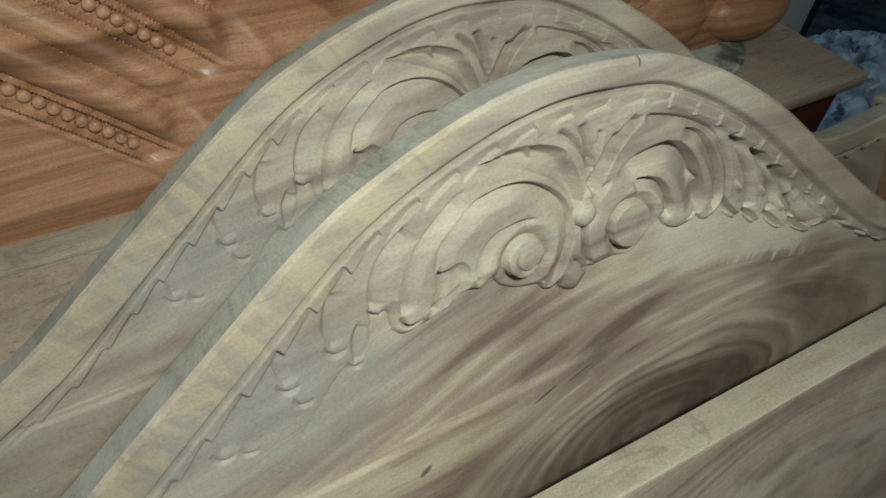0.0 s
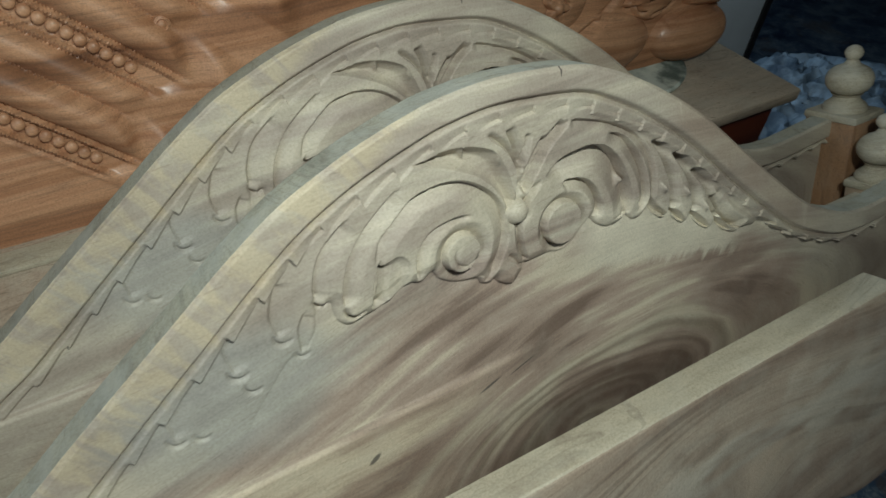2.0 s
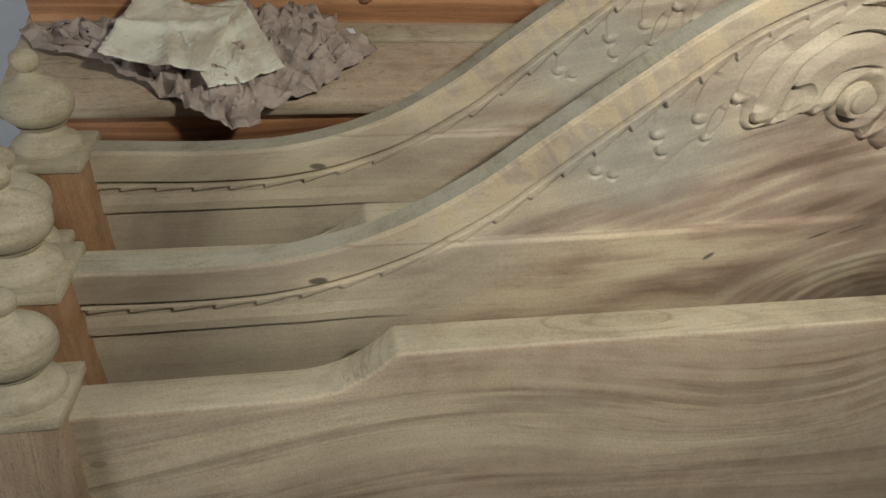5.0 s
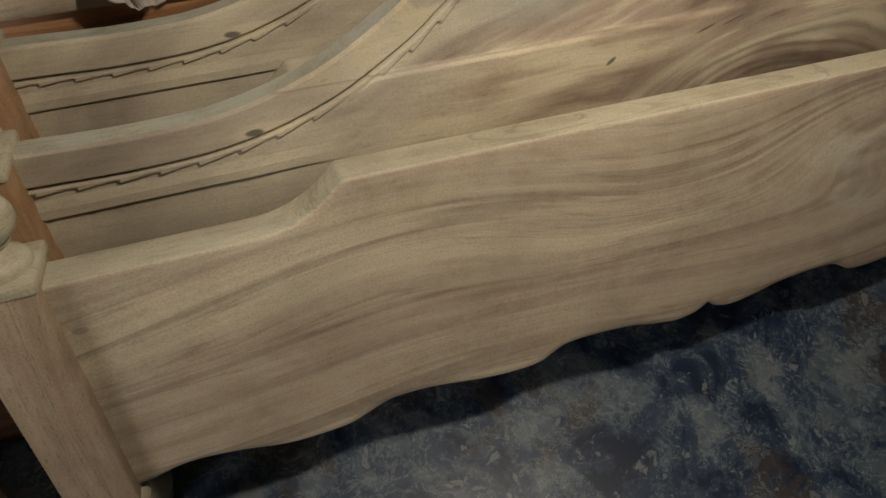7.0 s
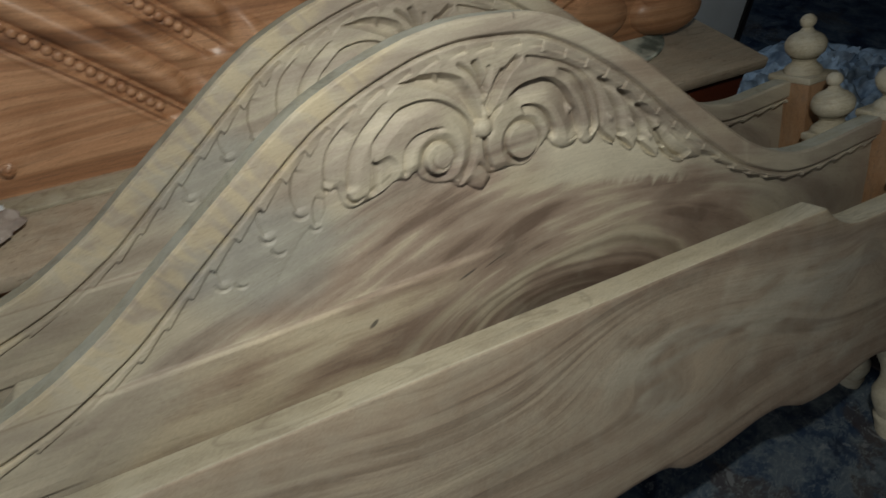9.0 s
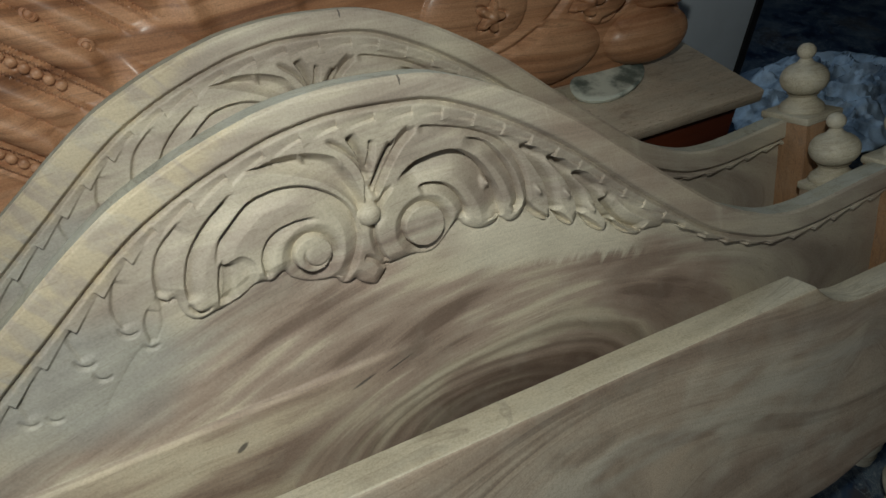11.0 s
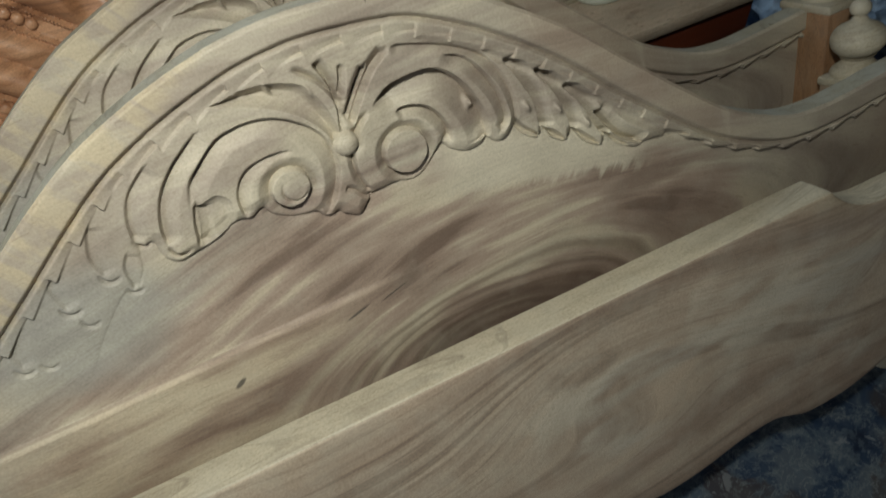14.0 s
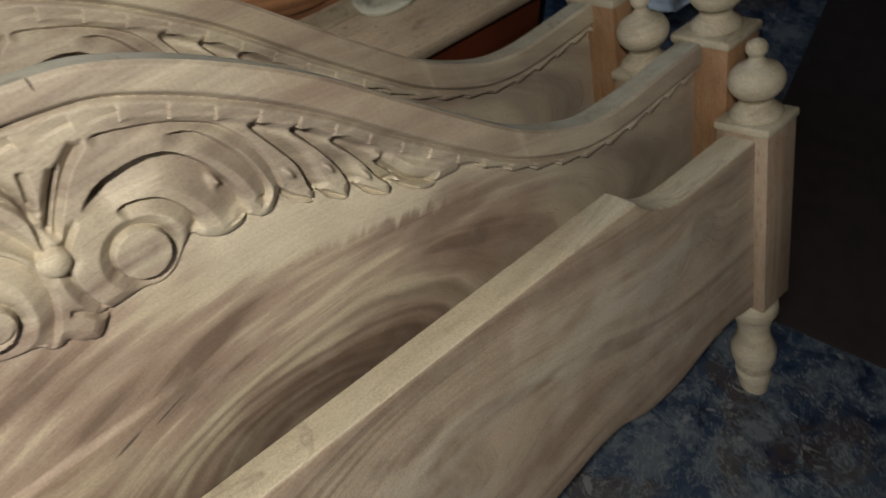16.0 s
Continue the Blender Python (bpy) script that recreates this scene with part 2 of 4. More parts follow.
    # paler, greyer wood in the carved part and towards the near end
    rag = mth(nt, "MULTIPLY_ADD", mth(nt, "SUBTRACT", rings, 0.5), 0.10, mth(nt, "MULTIPLY_ADD", mth(nt, "SUBTRACT", broad, 0.5), 0.12, z))
    arch = mth(nt, "MULTIPLY_ADD", mth(nt, "MULTIPLY", mth(nt, "SUBTRACT", x, 0.04), mth(nt, "SUBTRACT", x, 0.04)), 0.75, rag)
    col = mixc(nt, mth(nt, "MULTIPLY", fac(nt, arch, 0.755, 0.82), 0.8), col, grey)
    # dark heart of the branch with its year rings
    arcs = mth(nt, "MULTIPLY_ADD", mth(nt, "SINE", mth(nt, "MULTIPLY_ADD", rings, 7.0, mth(nt, "MULTIPLY", e, 430.0))), 0.5, 0.5)
    zone = mth(nt, "MULTIPLY", mth(nt, "SUBTRACT", 1.0, fac(nt, e, 0.092, 0.125)), fac(nt, x, -0.12, -0.02))
    zone = mth(nt, "MULTIPLY", zone, mth(nt, "SUBTRACT", 1.0, straight))
    col = mixc(nt, mth(nt, "MULTIPLY", zone, mth(nt, "MULTIPLY_ADD", arcs, 0.55, 0.12)), col, (0.135, 0.088, 0.062))
    core = mth(nt, "MULTIPLY", mth(nt, "SUBTRACT", 1.0, fac(nt, mth(nt, "MULTIPLY_ADD", mth(nt, "SUBTRACT", mid, 0.5), 0.05, e), 0.045, 0.08)), zone)
    col = mixc(nt, mth(nt, "MULTIPLY", core, 0.65), col, (0.105, 0.072, 0.052))
    # pale flame under the far leaf, with a toothed lower edge
    teeth = noise_tex(nt, xyz(nt, mth(nt, "MULTIPLY", mth(nt, "MULTIPLY_ADD", z, -0.6, x), 62.0), 2.0, mth(nt, "MULTIPLY", z, 7.0)), 1.0, 3.0, 0.6)
    fl = mth(nt, "MULTIPLY_ADD", x, 0.26, z)
    fl = mth(nt, "MULTIPLY_ADD", mth(nt, "SUBTRACT", teeth, 0.5), 0.055, fl)
    flame = mth(nt, "MULTIPLY", fac(nt, fl, 0.768, 0.784), mth(nt, "SUBTRACT", 1.0, fac(nt, fl, 0.83, 0.87)))
    flame = mth(nt, "MULTIPLY", mth(nt, "MULTIPLY", flame, fac(nt, x, 0.09, 0.15)), mth(nt, "SUBTRACT", 1.0, fac(nt, x, 0.34, 0.42)))
    col = mixc(nt, mth(nt, "MULTIPLY", flame, 0.88), col, (0.66, 0.60, 0.465))
    # blue-grey bruise at the near end and dusky patches; the scroll hollows' brown is partly painted shade
    for fx, fz, rx, rz, c, amount in ((-0.27, 0.765, 0.13, 0.075, (0.34, 0.345, 0.318), 0.62), (0.40, 0.655, 0.09, 0.02, (0.235, 0.172, 0.132), 0.6), (-0.60, 0.635, 0.05, 0.012, (0.62, 0.54, 0.39), 0.6), (0.17, 0.845, 0.055, 0.035, (0.32, 0.255, 0.208), 0.55), (-0.07, 0.865, 0.05, 0.03, (0.335, 0.268, 0.22), 0.45)):
        ax = mth(nt, "DIVIDE", mth(nt, "SUBTRACT", x, fx), rx)
        az = mth(nt, "DIVIDE", mth(nt, "SUBTRACT", z, fz), rz)
        r2 = mth(nt, "ADD", mth(nt, "MULTIPLY", ax, ax), mth(nt, "MULTIPLY", az, az))
        r2 = mth(nt, "MULTIPLY_ADD", mth(nt, "SUBTRACT", mid, 0.5), 1.6, r2)
        col = mixc(nt, mth(nt, "MULTIPLY", mth(nt, "SUBTRACT", 1.0, fac(nt, r2, 0.15, 1.1)), amount), col, c)
    # yellow sapwood along the near shoulder of the rim, in blocks with ragged cross marks
    edge = mth(nt, "ADD", mth(nt, "MULTIPLY", x, -0.72), z)
    cross = noise_tex(nt, xyz(nt, mth(nt, "MULTIPLY", mth(nt, "MULTIPLY_ADD", z, 0.7, x), 34.0), 5.0, mth(nt, "MULTIPLY", edge, 9.0)), 1.0, 4.0, 0.65, 0.6)
    sap = mth(nt, "MULTIPLY", fac(nt, mth(nt, "MULTIPLY_ADD", mth(nt, "SUBTRACT", cross, 0.5), 0.02, edge), 1.012, 1.034), mth(nt, "SUBTRACT", 1.0, fac(nt, x, -0.06, 0.10)))
    sap = mth(nt, "MULTIPLY", sap, fac(nt, z, 0.66, 0.70))
    col = mixc(nt, mth(nt, "MULTIPLY", sap, mth(nt, "MULTIPLY_ADD", fac(nt, cross, 0.42, 0.58), 0.6, 0.05)), col, (0.54, 0.45, 0.295))
    # brown streaks across the far shoulder of the rim
    far_rim = mth(nt, "MULTIPLY", mth(nt, "MULTIPLY", fac(nt, x, 0.20, 0.27), mth(nt, "SUBTRACT", 1.0, fac(nt, x, 0.46, 0.6))), fac(nt, mth(nt, "MULTIPLY_ADD", x, 0.83, z), 1.075, 1.095))
    slash = noise_tex(nt, xyz(nt, mth(nt, "MULTIPLY", mth(nt, "MULTIPLY_ADD", z, 0.25, x), 42.0), 9.0, mth(nt, "MULTIPLY", z, 5.0)), 1.0, 2.0, 0.5)
    col = mixc(nt, mth(nt, "MULTIPLY", far_rim, 0.45), col, (0.37, 0.275, 0.2))
    col = mixc(nt, mth(nt, "MULTIPLY", mth(nt, "MULTIPLY", far_rim, fac(nt, slash, 0.6, 0.68)), 0.7), col, (0.60, 0.53, 0.42))
    # dry cracks and small knots
    for fx, fz, rx, rz, tilt in ((-0.016, 0.651, 0.019, 0.0022, 0.25), (-0.161, 0.634, 0.008, 0.004, 0.5), (-0.62, 0.634, 0.012, 0.005, 0.0), (0.083, 0.973, 0.0012, 0.007, 0.0), (0.03, 0.655, 0.02, 0.0012, 0.3)):
        ax = mth(nt, "SUBTRACT", x, fx)
        az = mth(nt, "MULTIPLY_ADD", ax, -tilt, mth(nt, "SUBTRACT", z, fz))
        ax, az = mth(nt, "DIVIDE", ax, rx), mth(nt, "DIVIDE", az, rz)
        r2 = mth(nt, "ADD", mth(nt, "MULTIPLY", ax, ax), mth(nt, "MULTIPLY", az, az))
        r2 = mth(nt, "MULTIPLY_ADD", mth(nt, "SUBTRACT", hair, 0.5), 0.9, r2)
        col = mixc(nt, mth(nt, "MULTIPLY", mth(nt, "SUBTRACT", 1.0, fac(nt, r2, 0.3, 1.1)), 0.85), col, (0.06, 0.048, 0.042))
    # seam line, fine grain, pores and specks
    seam = mth(nt, "MULTIPLY", mth(nt, "SUBTRACT", 1.0, fac(nt, mth(nt, "ABSOLUTE", mth(nt, "SUBTRACT", zs, 0.6745)), 0.0005, 0.0018)), mth(nt, "SUBTRACT", 1.0, fac(nt, x, -0.15, -0.05)))
    col = mixc(nt, mth(nt, "MULTIPLY", seam, 0.4), col, (0.2, 0.14, 0.1))
    fine = noise_tex(nt, xyz(nt, mth(nt, "MULTIPLY", x, 7.0), mth(nt, "MULTIPLY", y, 120.0), mth(nt, "MULTIPLY", g, 260.0)), 1.0, 3.0, 0.6)
    col = mixc(nt, 0.24, col, ramp(nt, fine, [(0.3, (0.55, 0.52, 0.49)), (0.68, (1.0, 1.0, 1.0))]), "MULTIPLY")
    blot = noise_tex(nt, o, 7.0, 4.0, 0.6, 0.3)
    col = mixc(nt, 0.35, col, ramp(nt, blot, [(0.32, (0.66, 0.63, 0.61)), (0.6, (1.0, 1.0, 1.0))]), "MULTIPLY")
    speck = noise_tex(nt, o, 380.0, 3.0, 0.7)
    col = mixc(nt, 0.45, col, ramp(nt, speck, [(0.36, (0.74, 0.73, 0.71)), (0.52, (1.0, 1.0, 1.0)), (0.66, (1.18, 1.18, 1.16))]), "MULTIPLY")
    pores = noise_tex(nt, xyz(nt, mth(nt, "MULTIPLY", x, 55.0), mth(nt, "MULTIPLY", y, 300.0), mth(nt, "MULTIPLY", g, 620.0)), 1.0, 1.0)
    col = mixc(nt, mth(nt, "MULTIPLY", fac(nt, pores, 0.63, 0.72), 0.2), col, (0.10, 0.065, 0.04))
    dn = noise_tex(nt, o, 23.0, 5.0, 0.65)
    col = mixc(nt, mth(nt, "MULTIPLY", fac(nt, dn, 0.45, 0.7), 0.14), col, (0.5, 0.47, 0.38))
    nt.links.new(col, b.inputs["Base Color"])
    nt.links.new(mth(nt, "MULTIPLY_ADD", blot, 0.25, 0.5), b.inputs["Roughness"])
    tool = noise_tex(nt, o, 90.0, 2.0)
    h = mth(nt, "MULTIPLY_ADD", fine, 0.6, mth(nt, "MULTIPLY", tool, 0.5))
    bp = node(nt, "ShaderNodeBump", ins={"Strength": 0.25, "Distance": 0.0016, "Height": h})
    nt.links.new(bp.outputs[0], b.inputs["Normal"])
    return m


head_wood = headboard_wood()
foot_wood = wood("raw acacia footboard", FOOT, ring=8.0, stretch=0.9, contrast=1.3, marks=0.16, veins=0.4, streak=0.3,
                 stains=[(0.45, 0.45, 0.32, 0.13, (0.50, 0.47, 0.40), 0.8, 2.0), (0.237, 0.507, 0.05, 0.03, (0.60, 0.55, 0.44), 0.85, 4.0), (0.69, 0.50, 0.09, 0.07, (0.34, 0.27, 0.215), 0.6, 6.0), (0.40, 0.42, 0.28, 0.14, (0.51, 0.475, 0.40), 0.75, 3.0), (0.34, 0.46, 0.30, 0.12, (0.56, 0.51, 0.41), 0.75, 5.5), (0.64, 0.38, 0.16, 0.12, (0.50, 0.46, 0.38), 0.6, 7.0), (-0.5, 0.56, 0.12, 0.03, (0.52, 0.44, 0.30), 0.6, 5.0)], knots=[(-0.84, 0.483, 0.009, 0.005, 0.5), (0.71, 0.475, 0.035, 0.03, 0.35), (0.19, 0.515, 0.05, 0.02, 0.3)], seed=5.0, dust=0.2,
                 flow=[(0.22, 0.50, 0.16, 0.08, 0.08), (0.42, 0.43, 0.20, 0.10, 0.075), (-0.45, 0.50, 0.25, 0.10, 0.05), (0.70, 0.47, 0.05, 0.05, 0.05)],
                 sap=((0.53, 0.45, 0.31), 0.545, 0.0))
# sawn top edges; the cool light from above is partly put into this grey-green
edge_wood = wood("cool-tinted sawn edge", [(0.3, (0.35, 0.345, 0.275)), (0.5, (0.46, 0.445, 0.35)), (0.7, (0.40, 0.395, 0.325))], ring=30.0, dust=0.5, dustcol=(0.47, 0.475, 0.42), marks=0.25)
pale_edge = wood("pale sawn edge", [(0.3, (0.48, 0.43, 0.325)), (0.5, (0.60, 0.545, 0.415)), (0.7, (0.54, 0.485, 0.365))], ring=24.0, dust=0.3, marks=0.2)
post_wood = wood("raw post timber", [(0.3, (0.30, 0.215, 0.148)), (0.5, (0.40, 0.302, 0.214)), (0.7, (0.345, 0.25, 0.172))], ring=14.0, along="Z", seed=1.0, dust=0.15, contrast=1.3)
# headboard posts: redder timber, partly warm bounced light put into the colour
warm_post = wood("post timber with warm bounce", [(0.3, (0.30, 0.165, 0.082)), (0.5, (0.40, 0.235, 0.125)), (0.7, (0.34, 0.19, 0.095))], ring=14.0, along="Z", seed=4.0, dust=0.10, contrast=1.3)
turned_wood = wood("pale turned wood", [(0.3, (0.42, 0.37, 0.27)), (0.5, (0.52, 0.47, 0.35)), (0.7, (0.46, 0.41, 0.30))], ring=26.0, seed=3.0, dust=0.45, marks=0.3)
bench_wood = wood("planed bench board", [(0.3, (0.48, 0.385, 0.29)), (0.5, (0.60, 0.50, 0.385)), (0.7, (0.53, 0.43, 0.33))], ring=20.0, seed=7.0, dust=0.3)
OR = [(0.24, (0.19, 0.082, 0.040)), (0.42, (0.43, 0.215, 0.108)), (0.55, (0.58, 0.325, 0.18)), (0.7, (0.40, 0.19, 0.095))]
varnish_wood = wood("orange varnished wood", OR, ring=16.0, stretch=1.2, seed=9.0, contrast=1.15, streak=0.25, rough=0.5, coat=0.15, bump=0.15,
                    flow=[(-0.5, 0.62, 0.3, 0.06, 0.04), (0.6, 0.65, 0.2, 0.08, 0.05)], marks=0.35)
dark_varnish = wood("dark red varnished wood", [(0.3, (0.07, 0.014, 0.008)), (0.7, (0.13, 0.032, 0.014))], ring=14.0, rough=0.35, coat=0.4, bump=0.1)
plank_wood = wood("yellow raw plank", [(0.3, (0.34, 0.30, 0.13)), (0.5, (0.44, 0.39, 0.19)), (0.7, (0.39, 0.34, 0.16))], ring=18.0, along="Z", dust=0.2)
brown_wood = wood("brown polished wood", [(0.3, (0.07, 0.03, 0.015)), (0.7, (0.16, 0.075, 0.035))], ring=14.0, rough=0.4, coat=0.3, along="Z")


def plain(name, color, rough=0.8, scale=20.0, amount=0.3, bump=0.3, dist=0.002, second=None):
    m, nt, b = mat(name)
    tc = node(nt, "ShaderNodeTexCoord")
    n1 = noise_tex(nt, tc.outputs["Object"], scale, 5.0, 0.6)
    n2 = noise_tex(nt, tc.outputs["Object"], scale * 7, 3.0, 0.6)
    col = mixc(nt, mth(nt, "MULTIPLY", fac(nt, n1, 0.4, 0.65), amount), color, second or tuple(c * 0.45 for c in color))
    nt.links.new(col, b.inputs["Base Color"])
    b.inputs["Roughness"].default_value = rough
    bp = node(nt, "ShaderNodeBump", ins={"Strength": bump, "Distance": dist, "Height": n2})
    nt.links.new(bp.outputs[0], b.inputs["Normal"])
    return m


def stone_floor():
    m, nt, b = mat("dark blue marbled floor")
    tc = node(nt, "ShaderNodeTexCoord")
    o = tc.outputs["Object"]
    n1 = noise_tex(nt, o, 9.0, 8.0, 0.64, 0.8)
    n2 = noise_tex(nt, o, 26.0, 7.0, 0.70, 0.5)
    n3 = noise_tex(nt, o, 3.6, 5.0, 0.6, 0.9)
    n4 = noise_tex(nt, o, 8.0, 9.0, 0.74, 0.25)
    base = ramp(nt, n1, [(0.40, (0.008, 0.017, 0.042)), (0.48, (0.022, 0.042, 0.082)), (0.54, (0.038, 0.060, 0.098)), (0.60, (0.085, 0.108, 0.135))])
    base = mixc(nt, mth(nt, "MULTIPLY", fac(nt, n3, 0.57, 0.63), 0.65), base, (0.062, 0.047, 0.040))
    base = mixc(nt, mth(nt, "MULTIPLY", fac(nt, n4, 0.515, 0.545), 0.5), base, (0.095, 0.130, 0.162))
    base = mixc(nt, mth(nt, "MULTIPLY", fac(nt, n4, 0.575, 0.60), 0.6), base, (0.165, 0.19, 0.21))
    vein = mth(nt, "ABSOLUTE", mth(nt, "SUBTRACT", n2, 0.5))
    veins = mth(nt, "MULTIPLY", mth(nt, "SUBTRACT", 1.0, fac(nt, vein, 0.0, 0.020)), fac(nt, n1, 0.40, 0.54))
    base = mixc(nt, mth(nt, "MULTIPLY", veins, 0.7), base, (0.22, 0.25, 0.255))
    base = mixc(nt, mth(nt, "MULTIPLY", fac(nt, n2, 0.60, 0.63), 0.55), base, (0.24, 0.26, 0.27))
    nt.links.new(base, b.inputs["Base Color"])
    nt.links.new(mth(nt, "MULTIPLY_ADD", n2, 0.35, 0.22), b.inputs["Roughness"])
    bp = node(nt, "ShaderNodeBump", ins={"Strength": 0.2, "Distance": 0.002, "Height": n2})
    nt.links.new(bp.outputs[0], b.inputs["Normal"])
    return m


floor_mat = stone_floor()
wall_mat = plain("grimy plaster", (0.10, 0.10, 0.11), 0.9, 3.0, 0.6)
ceil_mat = plain("dull ceiling paint", (0.40, 0.40, 0.40), 0.9, 3.0, 0.4)
white_mat = plain("pale blue-white board", (0.76, 0.83, 0.90), 0.6, 8.0, 0.12, 0.1)
black_mat = plain("black trim", (0.012, 0.012, 0.014), 0.5, 20.0, 0.3)
paper_mat = plain("used sandpaper backing", (0.74, 0.77, 0.68), 0.85, 26.0, 0.7, 0.8, 0.004, (0.50, 0.43, 0.34))
rag_mat = plain("brown polishing rag", (0.41, 0.35, 0.315), 0.95, 40.0, 0.5, 0.8, 0.002, (0.13, 0.09, 0.075))
plate_mat = plain("pale smeared plate", (0.58, 0.61, 0.53), 0.5, 16.0, 0.9, 0.2, 0.002, (0.05, 0.075, 0.065))
plastic_mat = plain("blue-white plastic sheet", (0.48, 0.60, 0.72), 0.35, 9.0, 0.8, 0.5, 0.006, (0.05, 0.08, 0.13))


# ---------------------------------------------------------------- helpers
def finish(bm, name, materials, smooth=True):
    me = bpy.data.meshes.new(name)
    bm.normal_update()
    bm.to_mesh(me)
    bm.free()
    for mm in materials if isinstance(materials, (list, tuple)) else [materials]:
        me.materials.append(mm)
    if smooth:
        me.polygons.foreach_set("use_smooth", [True] * len(me.polygons))
        me.set_sharp_from_angle(angle=radians(38))
    return me


def part(name, bm, material, parent, label="", smooth=True):
    ob = new(name, finish(bm, name, material, smooth))
    ob.parent = parent
    if label:
        ob["label"] = label
    return ob


def thing(name, m, label, category, group="", kind=""):
    ob = new(name)
    ob.matrix_world = m
    ob.empty_display_size = 0.05
    return tagged(ob, label, category, group, kind)


def box(bm, x0, x1, y0, y1, z0, z1, bevel=0.0, seg=2):
    r = bmesh.ops.create_cube(bm, size=1.0)
    vs = r["verts"]
    for v in vs:
        v.co = ((x0 + x1) / 2 + v.co.x * (x1 - x0), (y0 + y1) / 2 + v.co.y * (y1 - y0), (z0 + z1) / 2 + v.co.z * (z1 - z0))
    if bevel:
        es = list({e for v in vs for e in v.link_edges})
        bmesh.ops.bevel(bm, geom=es, offset=bevel, segments=seg, affect="EDGES", profile=0.5)
    return vs


def lathe(bm, cx, cy, rows, n=28):
    """Turned work: rows of (radius, z) from the bottom up."""
    rings = []
    for r, z in rows:
        rings.append([bm.verts.new((cx + r * math.cos(2 * math.pi * k / n), cy + r * math.sin(2 * math.pi * k / n), z)) for k in range(n)])
    for a, c in zip(rings, rings[1:]):
        for k in range(n):
            bm.faces.new((a[k], a[(k + 1) % n], c[(k + 1) % n], c[k]))
    bm.faces.new(list(reversed(rings[0])))
    bm.faces.new(rings[-1])
    return rings


def spline(pts, n=12):
    """Catmull-Rom curve through the points."""
    p = [np.array(q, float) for q in pts]
    p = [2 * p[0] - p[1]] + p + [2 * p[-1] - p[-2]]
    out = []
    for a, b_, c, d in zip(p, p[1:], p[2:], p[3:]):
        for k in range(n):
            t = k / n
            out.append(0.5 * (2 * b_ + (c - a) * t + (2 * a - 5 * b_ + 4 * c - d) * t * t + (3 * b_ - 3 * c + d - a) * t ** 3))
    out.append(p[-2])
    return np.array(out)


def ease(v, lo, hi):
    t = np.clip((v - lo) / (hi - lo), 0, 1)
    return t * t * (3 - 2 * t)


def along(X, Z, pts, n=8):
    """Distance of each place from a curve, the side it lies on and how far along the curve it is."""
    c = spline(pts, n)
    best = np.full(X.shape, 9.0)
    side = np.zeros(X.shape)
    run = np.zeros(X.shape)
    for k, (a, b_) in enumerate(zip(c, c[1:])):
        d = b_ - a
        L2 = d @ d + 1e-12
        t = np.clip(((X - a[0]) * d[0] + (Z - a[1]) * d[1]) / L2, 0, 1)
        ex, ez = X - a[0] - t * d[0], Z - a[1] - t * d[1]
        dist = np.hypot(ex, ez)
        m = dist < best
        best = np.where(m, dist, best)
        side = np.where(m, np.sign(d[0] * ez - d[1] * ex), side)
        run = np.where(m, (k + t) / (len(c) - 1), run)
    return best, side, run


def inside(X, Z, poly):
    r = np.zeros(X.shape, bool)
    for (x0, z0), (x1, z1) in zip(poly, np.roll(poly, -1, axis=0)):
        if z0 != z1:
            r ^= ((Z < z0) != (Z < z1)) & (X < (x1 - x0) * (Z - z0) / (z1 - z0) + x0)
    return r


def sheet_mesh(name, P, extra=(), materials=()):
    """A grid of places (rows, columns, 3), with further faces of material 1: (verts, faces)."""
    nr, nc, _ = P.shape
    idx = np.arange(nr * nc).reshape(nr, nc)
    f = np.stack([idx[:-1, :-1], idx[1:, :-1], idx[1:, 1:], idx[:-1, 1:]], -1).reshape(-1, 4)
    verts = P.reshape(-1, 3)
    groups = [(f, 0)]
    for v, ff, mi in extra:
        groups.append((np.array(ff) + len(verts), mi))
        verts = np.concatenate([verts, np.array(v, float).reshape(-1, 3)])
    faces = np.concatenate([gp for gp, _ in groups])
    mis = np.concatenate([np.full(len(gp), mi, np.int32) for gp, mi in groups])
    me = bpy.data.meshes.new(name)
    me.vertices.add(len(verts))
    me.vertices.foreach_set("co", verts.astype(np.float32).ravel())
    me.loops.add(faces.size)
    me.loops.foreach_set("vertex_index", faces.astype(np.int32).ravel())
    me.polygons.add(len(faces))
    me.polygons.foreach_set("loop_start", np.arange(0, faces.size, 4, dtype=np.int32))
    me.polygons.foreach_set("material_index", mis)
    me.update(calc_edges=True)
    me.polygons.foreach_set("use_smooth", np.ones(len(faces), bool))
    for mm in materials:
        me.materials.append(mm)
    me.set_sharp_from_angle(angle=radians(50))
    return me


# ---------------------------------------------------------------- room
def slab(name, label, x0, x1, y0, y1, z0, z1, m):
    bm = bmesh.new()
    box(bm, x0, x1, y0, y1, z0, z1)
    ob = new(name, finish(bm, name, m, False))
    return tagged(ob, label, name.split("_")[0], kind="structure")


slab("floor", "dark blue marbled stone floor with grey veins", -3.2, 4.2, -3.0, 2.6, -0.12, 0.0, floor_mat)
slab("ceiling", "dull grey painted workshop ceiling", -3.2, 4.2, -3.0, 2.6, 2.8, 2.9, ceil_mat)
slab("wall_east", "grimy dark plaster wall", 4.2, 4.35, -3.0, 2.6, 0.0, 2.8, wall_mat)
slab("wall_south", "grimy dark plaster wall behind the camera", -3.2, 4.2, -3.15, -3.0, 0.0, 2.8, wall_mat)


